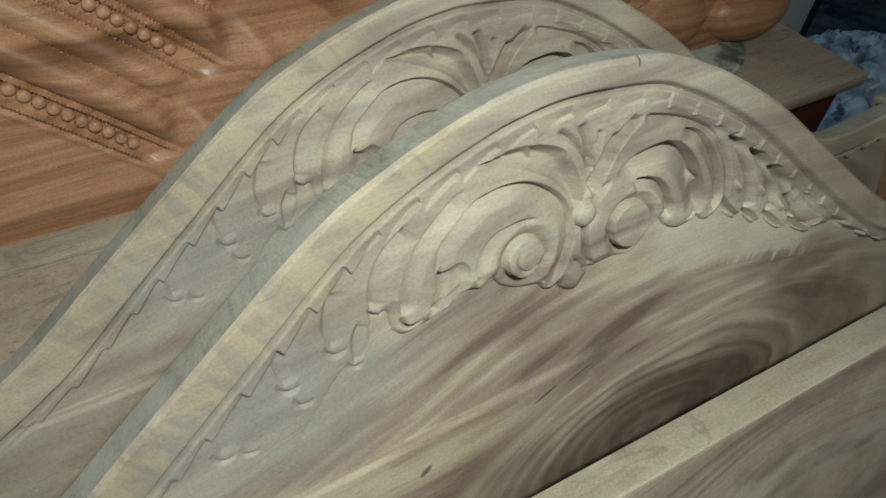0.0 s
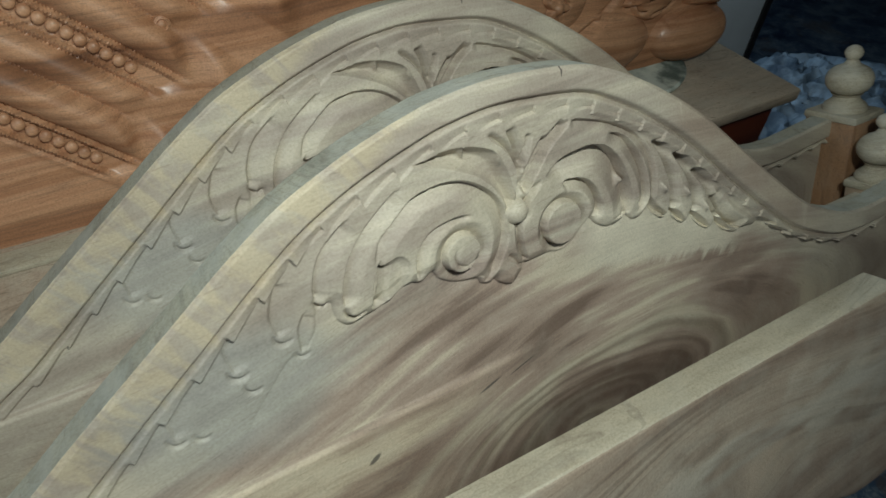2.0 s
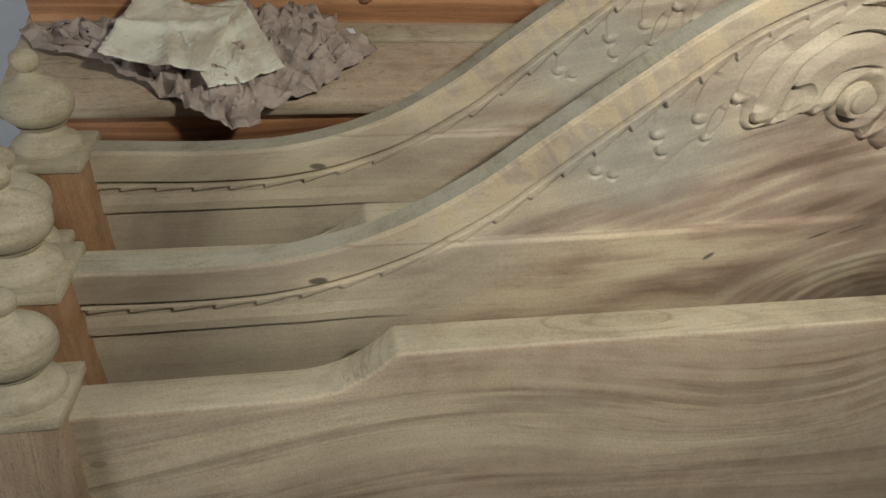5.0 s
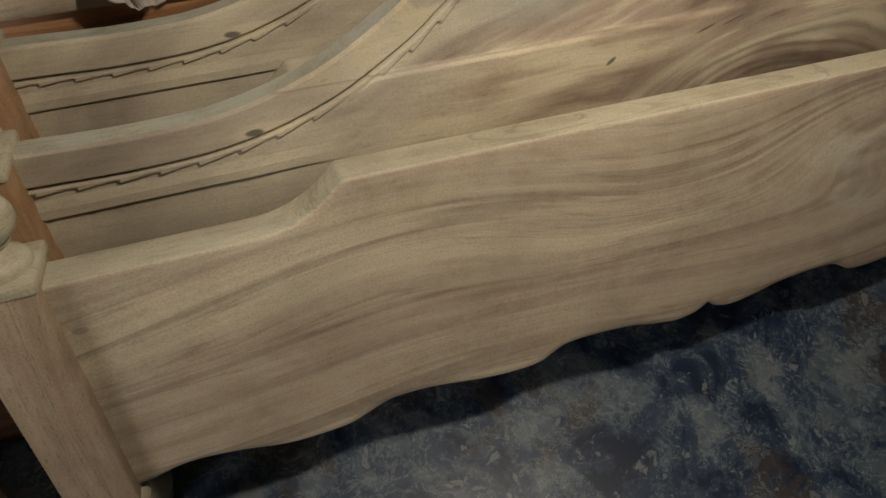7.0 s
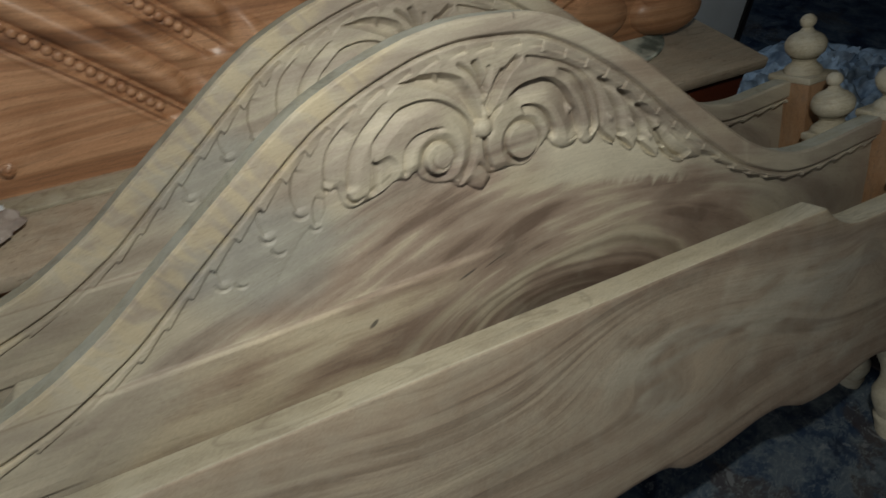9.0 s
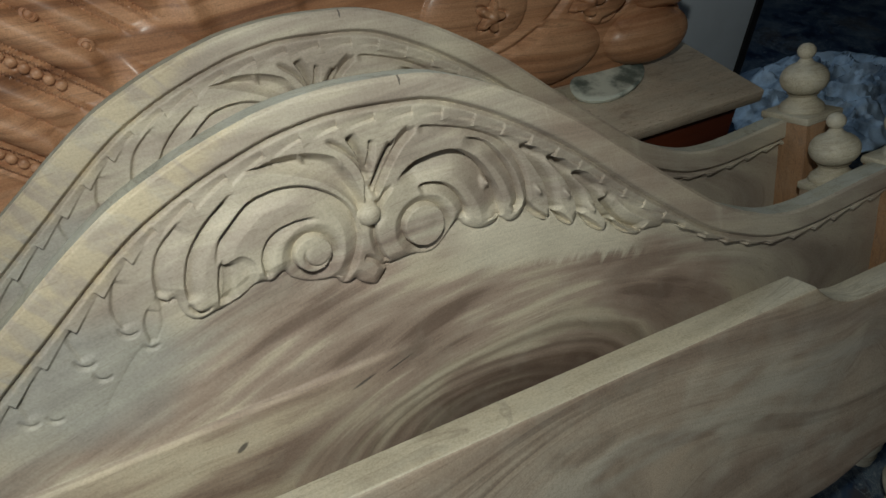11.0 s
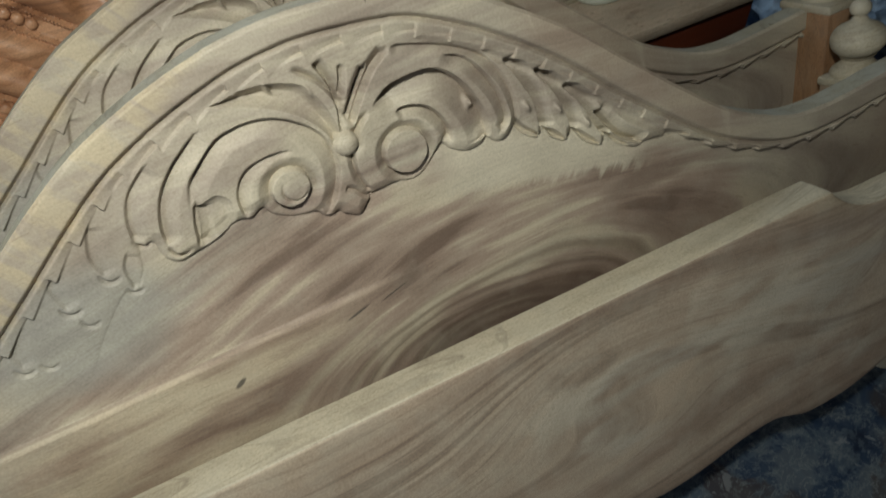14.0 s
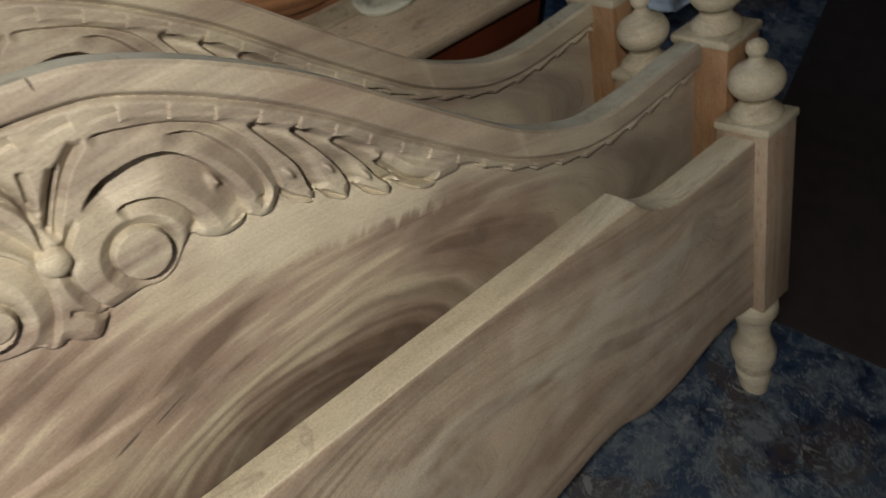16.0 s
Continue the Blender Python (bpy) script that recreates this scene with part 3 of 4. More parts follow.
def north_wall():
    bm = bmesh.new()
    for a in ((-3.2, -0.6, 0, 2.8), (1.0, 4.2, 0, 2.8), (-0.6, 1.0, 0, 1.6), (-0.6, 1.0, 2.5, 2.8)):
        box(bm, a[0], a[1], 2.6, 2.75, a[2], a[3])
    ob = new("wall_north", finish(bm, "wall_north", wall_mat, False))
    tagged(ob, "grimy dark plaster wall with a high window opening", "wall", kind="structure")


north_wall()


def west_wall():
    bm = bmesh.new()
    # the gap between the blocks is added to let the fill lamp through
    for a in ((-3.0, -1.8, 0, 2.8), (-0.7, 2.6, 0, 2.8), (-1.8, -0.7, 2.1, 2.8)):
        box(bm, -3.35, -3.2, a[0], a[1], a[2], a[3])
    ob = new("wall_west", finish(bm, "wall_west", wall_mat, False))
    tagged(ob, "grimy dark plaster wall, unseen, with an opening added for the fill lamp", "wall", kind="structure")


west_wall()


# ---------------------------------------------------------------- turned posts
def add_post(root, m, cx, y0, y1, half, top, zb, timber=post_wood):
    bm = bmesh.new()
    box(bm, cx - half, cx + half, y0, y1, zb, top - 0.012, 0.003)
    p = part("post", bm, timber, root)
    cy = (y0 + y1) / 2
    bm = bmesh.new()
    box(bm, cx - half - 0.003, cx + half + 0.003, y0 - 0.003, y1 + 0.003, top - 0.014, top, 0.004)
    part("cap", bm, turned_wood, p, "pale sawn cap")
    bm = bmesh.new()
    rows = [(0.036, top - 0.002), (0.037, top + 0.004), (0.034, top + 0.010), (0.024, top + 0.018), (0.021, top + 0.024), (0.026, top + 0.029)]
    for k in range(11):
        a = -1.15 + 2.3 * k / 10
        rows.append((0.0385 * math.cos(a) ** 0.8, top + 0.053 + 0.027 * math.sin(a)))
    rows += [(0.013, top + 0.081), (0.010, top + 0.086)]
    for k in range(8):
        a = -1.0 + 2.5 * k / 7
        rows.append((0.0148 * math.cos(a), top + 0.099 + 0.0135 * math.sin(a)))
    lathe(bm, cx, cy, rows)
    part("finial", bm, turned_wood, p, "pale turned ball finial")
    bm = bmesh.new()
    h = zb
    rows = [(0.024, 0.0), (0.027, 0.10 * h), (0.030, 0.16 * h), (0.026, 0.20 * h), (0.030, 0.25 * h), (0.036, 0.34 * h), (0.037, 0.44 * h), (0.030, 0.52 * h),
            (0.025, 0.62 * h), (0.027, 0.72 * h), (0.034, 0.80 * h), (0.038, 0.86 * h), (0.036, 0.95 * h), (0.030, 1.0 * h)]
    rows = [(1.06 * r, z) for r, z in rows]
    rings = lathe(bm, cx, cy, rows)
    for ring in rings:
        for v in ring:
            t = max(0.0, 1 - v.co.z / h)
            drop = (m @ v.co).z / m[2][2] - v.co.z          # cut to stand flat on the floor while leaning
            v.co.z -= drop * t ** 3
    part("foot", bm, turned_wood, p, "pale ring-turned foot")
    return p


# ---------------------------------------------------------------- footboards
def footboard(m, xl, xr, notch_l, notch_r, label, post_y=(-0.066, 0.014), posts=((-0.935, 0.038), (0.848, 0.034))):
    root = thing("footboard", m, label, "footboard", "bed panels leaning in a stack")
    n = 420
    X = np.linspace(xl, xr, n)

    def top(x):
        core = (X >= notch_l) & (X <= notch_r)
        ul, ur = np.clip((notch_l - x) / 0.11, 0, 1), np.clip((x - notch_r) / 0.11, 0, 1)
        sweep = 0.545 + 0.048 * (1 - np.where(x < 0, ul, ur)) ** 2.4
        return np.where(core, 0.594, sweep)

    def bottom(x):
        u = np.abs(x + 0.012)
        ctl = spline([(0.0, 0.243), (0.02, 0.229), (0.05, 0.223), (0.09, 0.229), (0.14, 0.240), (0.205, 0.245), (0.245, 0.243), (0.266, 0.233), (0.29, 0.221),
                      (0.33, 0.219), (0.38, 0.224), (0.45, 0.237), (0.50, 0.239), (0.522, 0.235), (0.55, 0.223), (0.58, 0.213), (0.65, 0.212), (0.725, 0.228),
                      (0.784, 0.233), (0.845, 0.220), (0.93, 0.215)], 6)
        return np.interp(u, ctl[:, 0], ctl[:, 1]) + 0.008

    zt, zb = top(X), bottom(X)
    # front face: square upper arris, slightly eased, hollow lower edge
    prof = [(0.0, 0.0), (0.0, -0.022), (0.0006, -0.0425), (0.0020, -0.0460), (0.0050, -0.047), (0.016, -0.047)]
    rows = []
    for d, y in prof:
        rows.append(np.stack([X, np.full(n, y), zt - d], -1))
    for k in range(1, 40):
        t = k / 39
        z = (zt - 0.016) * (1 - t) + (zb + 0.006) * t
        rows.append(np.stack([X, -0.047 + 0.0006 * np.sin(X * 7 + t * 5), z], -1))
    rows.append(np.stack([X, np.full(n, -0.043), zb], -1))
    rows.append(np.stack([X, np.full(n, 0.0), zb], -1))
    rows.append(np.stack([X, np.full(n, 0.0), zt - 0.001], -1))
    me = sheet_mesh("panel", np.array(rows), (), [foot_wood, pale_edge])
    mi = np.zeros(len(me.polygons), np.int32)
    mi.reshape(-1, n - 1)[:3] = 1
    me.polygons.foreach_set("material_index", mi)
    ob = new("panel", me)
    ob.parent = root
    for cx, half in posts:
        add_post(root, m, cx, post_y[0], post_y[1], half, 0.565, 0.222)
    return root


LEVEL = pose(0, 0, 0, 0, 0.75)            # the right-hand ends sag a little
footboard(LEAN @ Matrix.Translation((-0.008, 0.0, 0.006)) @ LEVEL, -0.858, 0.845, -0.547, 0.581,
          "raw acacia footboard with scalloped lower edge, leaning before carved headboards", posts=((-0.893, 0.038), (0.878, 0.038)))
footboard(LEAN @ Matrix.Translation((-0.008, 0.149, 0.077)) @ LEVEL, -0.895, 0.81, -0.564, 0.56,
          "raw acacia footboard wedged between two carved headboards", (-0.05, 0.018), ((-0.93, 0.038), (0.845, 0.036)))


# ---------------------------------------------------------------- headboards
TOP = spline([(-0.95, 0.662), (-0.855, 0.660), (-0.78, 0.657), (-0.725, 0.657), (-0.668, 0.660), (-0.611, 0.670), (-0.555, 0.687), (-0.508, 0.708), (-0.446, 0.745),
              (-0.393, 0.785), (-0.343, 0.822), (-0.295, 0.857), (-0.25, 0.890), (-0.20, 0.922), (-0.151, 0.944), (-0.118, 0.956), (-0.081, 0.967), (-0.045, 0.975),
              (0.008, 0.980), (0.061, 0.978), (0.117, 0.971), (0.173, 0.950), (0.233, 0.918), (0.298, 0.875), (0.371, 0.816), (0.453, 0.751),
              (0.515, 0.706), (0.578, 0.674), (0.630, 0.656), (0.688, 0.650), (0.75, 0.653), (0.815, 0.658), (0.90, 0.662)], 10)
GROOVE = [(-0.95, 0.042), (-0.6, 0.041), (-0.39, 0.039), (-0.25, 0.034), (-0.15, 0.029), (0.0, 0.025), (0.12, 0.0265), (0.25, 0.032), (0.37, 0.036), (0.6, 0.036), (0.9, 0.037)]
BAND = [(-0.95, 0.009), (-0.6, 0.010), (-0.4, 0.012), (-0.15, 0.017), (0.0, 0.020), (0.15, 0.018), (0.3, 0.0165), (0.45, 0.014), (0.6, 0.010), (0.9, 0.007)]


def carving(X, Z, d, s):
    """Relief of the headboard's face: how far each place stands proud of the rim. d: distance below the top edge; s: run along it."""
    p = -0.004 * (1 - ease(d, 0.0, 0.005)) ** 2
    g = d - np.interp(X, *zip(*GROOVE))                    # distance below the groove under the rim
    bw = np.interp(X, *zip(*BAND))
    right = ease(X, 0.05, 0.2)
    # the toothed band: each tooth rises along its length and ends in a hooked step
    saw = np.mod(0.12 - (s - 0.031) / 0.0415, 1.0)
    calm = 0.35 + 0.65 * ease(X, -0.42, -0.12)
    q = np.clip(g / bw, 0, 1)
    p = p - 0.0072 * np.exp(-(g / (0.0022 + 0.001 * right)) ** 2)
    p = np.where(g > 0, p - 0.001 - 0.0045 * calm * ease(q, 0.1, 0.8) * (1 - saw), p)
    ground = -0.013
    left = 1 - ease(X, -0.32, 0.0)
    field = ground * (1 - 0.62 * left)
    low_edge = bw * (0.62 + 0.38 * saw ** 1.5)
    w = ease(g, low_edge, low_edge + 0.0022)
    # the ledge low at the near end of the band
    led = 1 - ease(X, -0.62, -0.50)
    ledge = -0.006 + 0.0035 * np.clip((0.601 - Z) / 0.012, 0, 1) - 0.006 * (1 - ease(Z, 0.573, 0.579))
    field = field * (1 - led) + ledge * led
    # the lower board stands a little proud of the carved one
    field = field + 0.006 * (1 - ease(Z, 0.668, 0.677)) * ease(X, -0.56, -0.45) * (1 - ease(X, -0.08, 0.10))
    # carved field
    low = spline([(-0.345, 0.700), (-0.289, 0.708), (-0.250, 0.752), (-0.218, 0.783), (-0.206, 0.780), (-0.192, 0.800), (-0.186, 0.824), (-0.181, 0.818), (-0.173, 0.822), (-0.171, 0.810), (-0.168, 0.800), (-0.158, 0.793),
                  (-0.141, 0.796), (-0.134, 0.797), (-0.117, 0.801), (-0.101, 0.809), (-0.092, 0.810), (-0.082, 0.807), (-0.069, 0.813), (-0.063, 0.803), (-0.046, 0.792), (-0.021, 0.787), (-0.015, 0.779), (-0.006, 0.776),
                  (0.001, 0.778), (0.006, 0.772), (0.017, 0.765), (0.024, 0.765), (0.034, 0.775), (0.041, 0.782), (0.052, 0.783), (0.067, 0.784), (0.085, 0.780), (0.098, 0.782), (0.111, 0.791), (0.120, 0.801),
                  (0.128, 0.806), (0.136, 0.796), (0.152, 0.787), (0.170, 0.788), (0.179, 0.793), (0.190, 0.784), (0.202, 0.784), (0.214, 0.794), (0.217, 0.789), (0.226, 0.778), (0.240, 0.769), (0.249, 0.777),
                  (0.258, 0.763), (0.276, 0.751), (0.286, 0.762), (0.299, 0.743), (0.322, 0.728), (0.332, 0.738), (0.347, 0.720), (0.372, 0.706), (0.389, 0.708), (0.416, 0.703)], 4)
    poly = np.concatenate([low, np.array([(0.45, 0.80), (0.2, 1.1), (-0.3, 1.1), (-0.7, 0.8)])])
    M = inside(X, Z, poly) & (g > 0.3 * bw)
    dist, _, _ = along(X, Z, low[::4], 4)
    fade = ease(X, -0.21, -0.14)
    rise = (0.0022 * ease(X, -0.33, -0.20) + 0.0090 * fade) * np.where(M, np.sqrt(np.clip(dist / 0.013, 0, 1)), 0.0)
    under = -0.0012 * fade * np.where(M, 0.0, np.exp(-(dist / 0.006) ** 2))
    rel = rise + under

    def cut(pts, wide, deep, turn, steep=0.0026, ends=True):
        """A gouge cut: steep on one side, running out softly over wide on the other."""
        dd, sd, run = along(X, Z, pts)
        t = dd * sd * turn
        prof = np.where(t >= 0, np.clip(1 - t / wide, 0, 1) ** 1.15, np.clip(1 + t / steep, 0, 1))
        if ends:
            prof = prof * ease(run, 0.0, 0.12) * (1 - ease(run, 0.93, 1.0) * 0.6)
            prof = prof * np.where((run <= 0.0) | (run >= 1.0), np.exp(-(dd / 0.004) ** 2), 1.0)
        return -2.0 * deep * prof * M

    def pocket(pts, deep, soft):
        """A hollow with a sharp outline."""
        c = spline(pts + [pts[0]], 6)
        dd, _, _ = along(X, Z, c[::3], 3)
        return -deep * inside(X, Z, c) * np.clip(dd / soft, 0, 1) ** 0.6

    # the near scroll: a rolled leaf with a round eye
    rel += cut([(-0.131, 0.838), (-0.121, 0.863), (-0.108, 0.876), (-0.093, 0.888), (-0.080, 0.895), (-0.055, 0.898), (-0.030, 0.893), (-0.007, 0.878), (0.008, 0.859), (0.013, 0.837), (0.011, 0.819), (0.002, 0.799), (-0.010, 0.783)], 0.016, 0.0045, -1)
    rel += cut([(-0.085, 0.809), (-0.087, 0.822), (-0.085, 0.837), (-0.076, 0.852), (-0.062, 0.860), (-0.045, 0.862), (-0.029, 0.860)], 0.012, 0.0032, -1)
    rel += M * 0.003 * np.exp(-((X + 0.06) / 0.04) ** 2 - ((Z - 0.875) / 0.025) ** 2)
    # the far scroll
    rel += cut([(0.041, 0.785), (0.034, 0.797), (0.030, 0.818), (0.033, 0.836), (0.041, 0.852), (0.055, 0.867)], 0.008, 0.0045, 1)
    rel += cut([(0.062, 0.870), (0.081, 0.883), (0.097, 0.887), (0.122, 0.888), (0.141, 0.882), (0.160, 0.863), (0.172, 0.840), (0.179, 0.820), (0.181, 0.797)], 0.028, 0.0085, -1)
    rel += cut([(0.140, 0.898), (0.168, 0.886), (0.184, 0.867), (0.197, 0.844), (0.204, 0.822), (0.205, 0.805), (0.196, 0.796)], 0.014, 0.0055, -1)
    rel += cut([(0.084, 0.857), (0.097, 0.859), (0.115, 0.853), (0.128, 0.839), (0.136, 0.822), (0.137, 0.808)], 0.012, 0.0058, -1)
    rel += cut([(0.093, 0.920), (0.105, 0.919), (0.128, 0.912), (0.157, 0.901), (0.187, 0.883), (0.204, 0.861), (0.214, 0.835), (0.217, 0.811), (0.215, 0.795)], 0.010, 0.0035, -1)
    rel += cut([(0.012, 0.800), (0.022, 0.795), (0.032, 0.783), (0.040, 0.781)], 0.007, 0.0035, 1)
    # a small peak on the inner leaf
    rel += 0.006 * np.exp(-(((X - 0.165) / 0.004) ** 2 + ((Z - 0.838) / 0.007) ** 2)) * M
    # round eyes in deep rings
    for cx, cz, R, wide in ((-0.037, 0.823, 0.0205, 0.0125), (0.086, 0.815, 0.0245, 0.011)):
        ex, ez = X - cx, Z - cz
        r = np.hypot(ex, ez)
        a = np.arctan2(ez, ex)
        low_side = 0.65 + 0.35 * np.clip(np.sin(-a + 0.4), 0, 1)
        t = r - R
        prof = np.where(t >= 0, np.clip(1 - t / wide, 0, 1) ** 1.2, np.clip(1 + t / 0.002, 0, 1))
        rel -= M * 0.0150 * prof * low_side
        rel = np.where(r < R - 0.001, np.maximum(rel, 0.0055 + 0.0065 * np.sqrt(np.clip(1 - (r / R) ** 2, 0, 1))), rel)
    r, a = np.hypot(X + 0.033, Z - 0.821), np.arctan2(Z - 0.821, X + 0.033)
    rel -= 0.0035 * np.exp(-((r - 0.013) / 0.0015) ** 2) * np.clip(0.4 - np.sin(a + 0.4), 0, 1)
    # hollow under the leaf over the near scroll
    rel += M * pocket([(-0.088, 0.924), (-0.070, 0.925), (-0.051, 0.928), (-0.025, 0.926), (0.002, 0.916), (0.014, 0.900), (0.022, 0.879), (0.025, 0.860), (0.018, 0.853), (0.010, 0.868), (-0.002, 0.884), (-0.022, 0.900), (-0.050, 0.913), (-0.070, 0.920)], 0.0140, 0.009)
    for ax, az in ((-0.026, 0.919), (0.009, 0.904)):
        rel += 0.006 * np.exp(-(((X - ax - 0.3 * (az - Z)) / 0.0022) ** 2 + ((Z - az) / 0.006) ** 2)) * M
    # palmette between the scrolls
    for pts, k, wd in (([(-0.002, 0.932), (0.020, 0.912), (0.031, 0.888), (0.028, 0.862)], 0.0040, 0.006), ([(0.020, 0.931), (0.030, 0.907), (0.033, 0.884)], 0.0065, 0.010), ([(0.044, 0.922), (0.040, 0.905), (0.037, 0.893)], 0.0035, 0.006),
                       ([(0.034, 0.866), (0.053, 0.893), (0.067, 0.911)], 0.0055, 0.009), ([(0.038, 0.859), (0.050, 0.879), (0.071, 0.905), (0.090, 0.919)], 0.0065, 0.011)):
        rel += cut(pts, wd, k, 1)
    r = np.hypot(X - 0.028, Z - 0.846)
    rel = np.where(r < 0.0125, 0.007 + 0.011 * np.sqrt(np.clip(1 - (r / 0.0125) ** 2, 0, 1)), rel - 0.003 * np.exp(-((r - 0.0125) / 0.004) ** 2))
    # leaf fingers towards the far end
    for pts in ([(0.212, 0.872), (0.226, 0.846), (0.240, 0.817), (0.243, 0.791), (0.247, 0.777)], [(0.246, 0.850), (0.266, 0.818), (0.278, 0.790), (0.284, 0.762)],
                [(0.279, 0.820), (0.301, 0.789), (0.314, 0.760), (0.330, 0.737)], [(0.317, 0.775), (0.333, 0.752), (0.350, 0.730), (0.380, 0.710)]):
        rel += cut(pts, 0.016, 0.0085, 1)
    for pts in ([(0.217, 0.803), (0.216, 0.790), (0.228, 0.777), (0.244, 0.770), (0.238, 0.779), (0.226, 0.790)], [(0.249, 0.779), (0.260, 0.762), (0.277, 0.752), (0.270, 0.763), (0.258, 0.775)],
                [(0.286, 0.764), (0.300, 0.743), (0.320, 0.730), (0.312, 0.742), (0.297, 0.757)], [(0.330, 0.741), (0.345, 0.722), (0.362, 0.713), (0.352, 0.724), (0.340, 0.736)]):
        rel += M * pocket(pts, 0.0110, 0.003)
    for cx, cz in ((0.228, 0.813), (0.266, 0.797), (0.301, 0.768), (0.168, 0.838)):
        rel += 0.007 * np.exp(-(((X - cx + 0.4 * (Z - cz)) / 0.003) ** 2 + ((Z - cz) / 0.006) ** 2)) * M
    # feathers towards the near end, each with a hooked tip
    for pts, k in (([(-0.136, 0.800), (-0.131, 0.825), (-0.125, 0.843)], 0.0045), ([(-0.161, 0.813), (-0.159, 0.835), (-0.148, 0.862), (-0.128, 0.885), (-0.100, 0.905)], 0.0042), ([(-0.186, 0.826), (-0.183, 0.850), (-0.172, 0.873), (-0.150, 0.893)], 0.0030),
                   ([(-0.222, 0.807), (-0.226, 0.830), (-0.216, 0.858)], 0.0018), ([(-0.264, 0.789), (-0.269, 0.815), (-0.258, 0.838)], 0.0016), ([(-0.323, 0.750), (-0.325, 0.775), (-0.312, 0.795)], 0.0013), ([(-0.206, 0.783), (-0.205, 0.806), (-0.198, 0.820)], 0.0016)):
        rel += cut(pts, 0.016, k, -1)
    rel += M * pocket([(-0.124, 0.842), (-0.104, 0.845), (-0.094, 0.832), (-0.098, 0.812), (-0.117, 0.804), (-0.134, 0.800), (-0.128, 0.822)], 0.0065, 0.008)
    for ax, az, k, rad in ((-0.152, 0.810, 0.0075, 0.010), (-0.180, 0.828, 0.0045, 0.0075), (-0.219, 0.808, 0.0045, 0.0085), (-0.262, 0.792, 0.0042, 0.009), (-0.253, 0.773, 0.0036, 0.008), (-0.323, 0.752, 0.003, 0.008), (-0.303, 0.747, 0.003, 0.007), (-0.205, 0.786, 0.003, 0.007)):
        ex, ez = X - ax, Z - az
        r = np.hypot(ex, ez)
        rel -= k * np.exp(-((r - rad) / 0.0019) ** 2) * np.clip(-np.sin(np.arctan2(ez, ex) + 0.5), 0, 1)
    # the hollow below the band on the far side
    rel -= 0.005 * np.exp(-((g - bw - 0.004) / 0.005) ** 2) * ease(X, 0.09, 0.16) * (1 - ease(X, 0.40, 0.48))
    field = field + rel
    # worn tool marks over the whole field
    field = field + 0.0005 * np.sin(X * 60 + 20 * Z) * np.sin(Z * 75 - 9 * X)
    return np.where(g > 0.3 * bw, p * (1 - w) + field * w, p)


def headboard_mesh():
    X1 = np.concatenate([np.linspace(-0.905, -0.36, 230)[:-1], np.linspace(-0.36, 0.42, 740)[:-1], np.linspace(0.42, 0.875, 140)])
    nx, nz = len(X1), 370
    zt = np.interp(X1, TOP[:, 0], TOP[:, 1])
    slope = np.gradient(zt, X1)
    run = np.concatenate([[0], np.cumsum(np.hypot(np.diff(X1), np.diff(zt)))])
    run -= np.interp(0.02, X1, run)
    zlow = np.minimum(0.545, zt - 0.08)
    v = np.linspace(0, 1, nz)[:, None]
    X = np.repeat(X1[None], nz, 0)
    Z = zt - (zt - zlow) * v
    d = (zt - Z) / np.hypot(1, slope)
    # rows turn away from the edge along its normal near the top, so the band keeps its width
    s = np.repeat(run[None], nz, 0)
    dd, _, rr = along(X, Z, list(zip(X1[::14], zt[::14])), 3)
    d = np.minimum(d, dd)
    s = np.interp(rr, np.linspace(0, 1, len(run)), run)
    rel = carving(X, Z, d, s)
    front = np.stack([X, -rel, Z], -1)
    rows = [np.stack([X1, np.full(nx, 0.035), zt], -1), np.stack([X1, np.full(nx, 0.018), zt + 0.0004], -1), np.stack([X1, np.full(nx, 0.005), zt], -1)]
    rows += list(front)
    for z, y in ((0.50, 0.014), (0.40, 0.014), (0.22, 0.014), (0.22, 0.033), (0.40, 0.035)):
        rows.append(np.stack([X1, np.full(nx, y), np.full(nx, z)], -1))
    rows.append(np.stack([X1, np.full(nx, 0.035), zt], -1))
    me = sheet_mesh("carved_panel", np.array(rows), (), [head_wood, edge_wood])
    mi = np.zeros(len(me.polygons), np.int32)
    mi.reshape(-1, nx - 1)[:3] = 1
    me.polygons.foreach_set("material_index", mi)
    return me


HEAD = headboard_mesh()


def headboard(m, label, posts):
    root = thing("headboard", m, label, "headboard", "bed panels leaning in a stack")
    ob = new("carved_panel", HEAD)
    ob.parent = root
    ob["label"] = "arched panel carved with scrolls and leaves"
    for cx in posts:
        add_post(root, m, cx, -0.040, 0.050, 0.041, 0.668, 0.20, warm_post)
    return root


# the headboards stand a little steeper than the footboards
STEEP = LEAN @ Matrix.Translation((0, 0.055, 0.62)) @ pose(0, 0, 0, 3.43) @ Matrix.Translation((0, 0, -0.62))
headboard(STEEP, "raw acacia headboard with carved scrolls, leaning behind the footboard", (-0.902, 0.913))
headboard(STEEP @ Matrix.Translation((0.006, 0.172, 0.053)), "second raw acacia headboard with carved scrolls, leaning on the bench", (-0.922, 0.876))


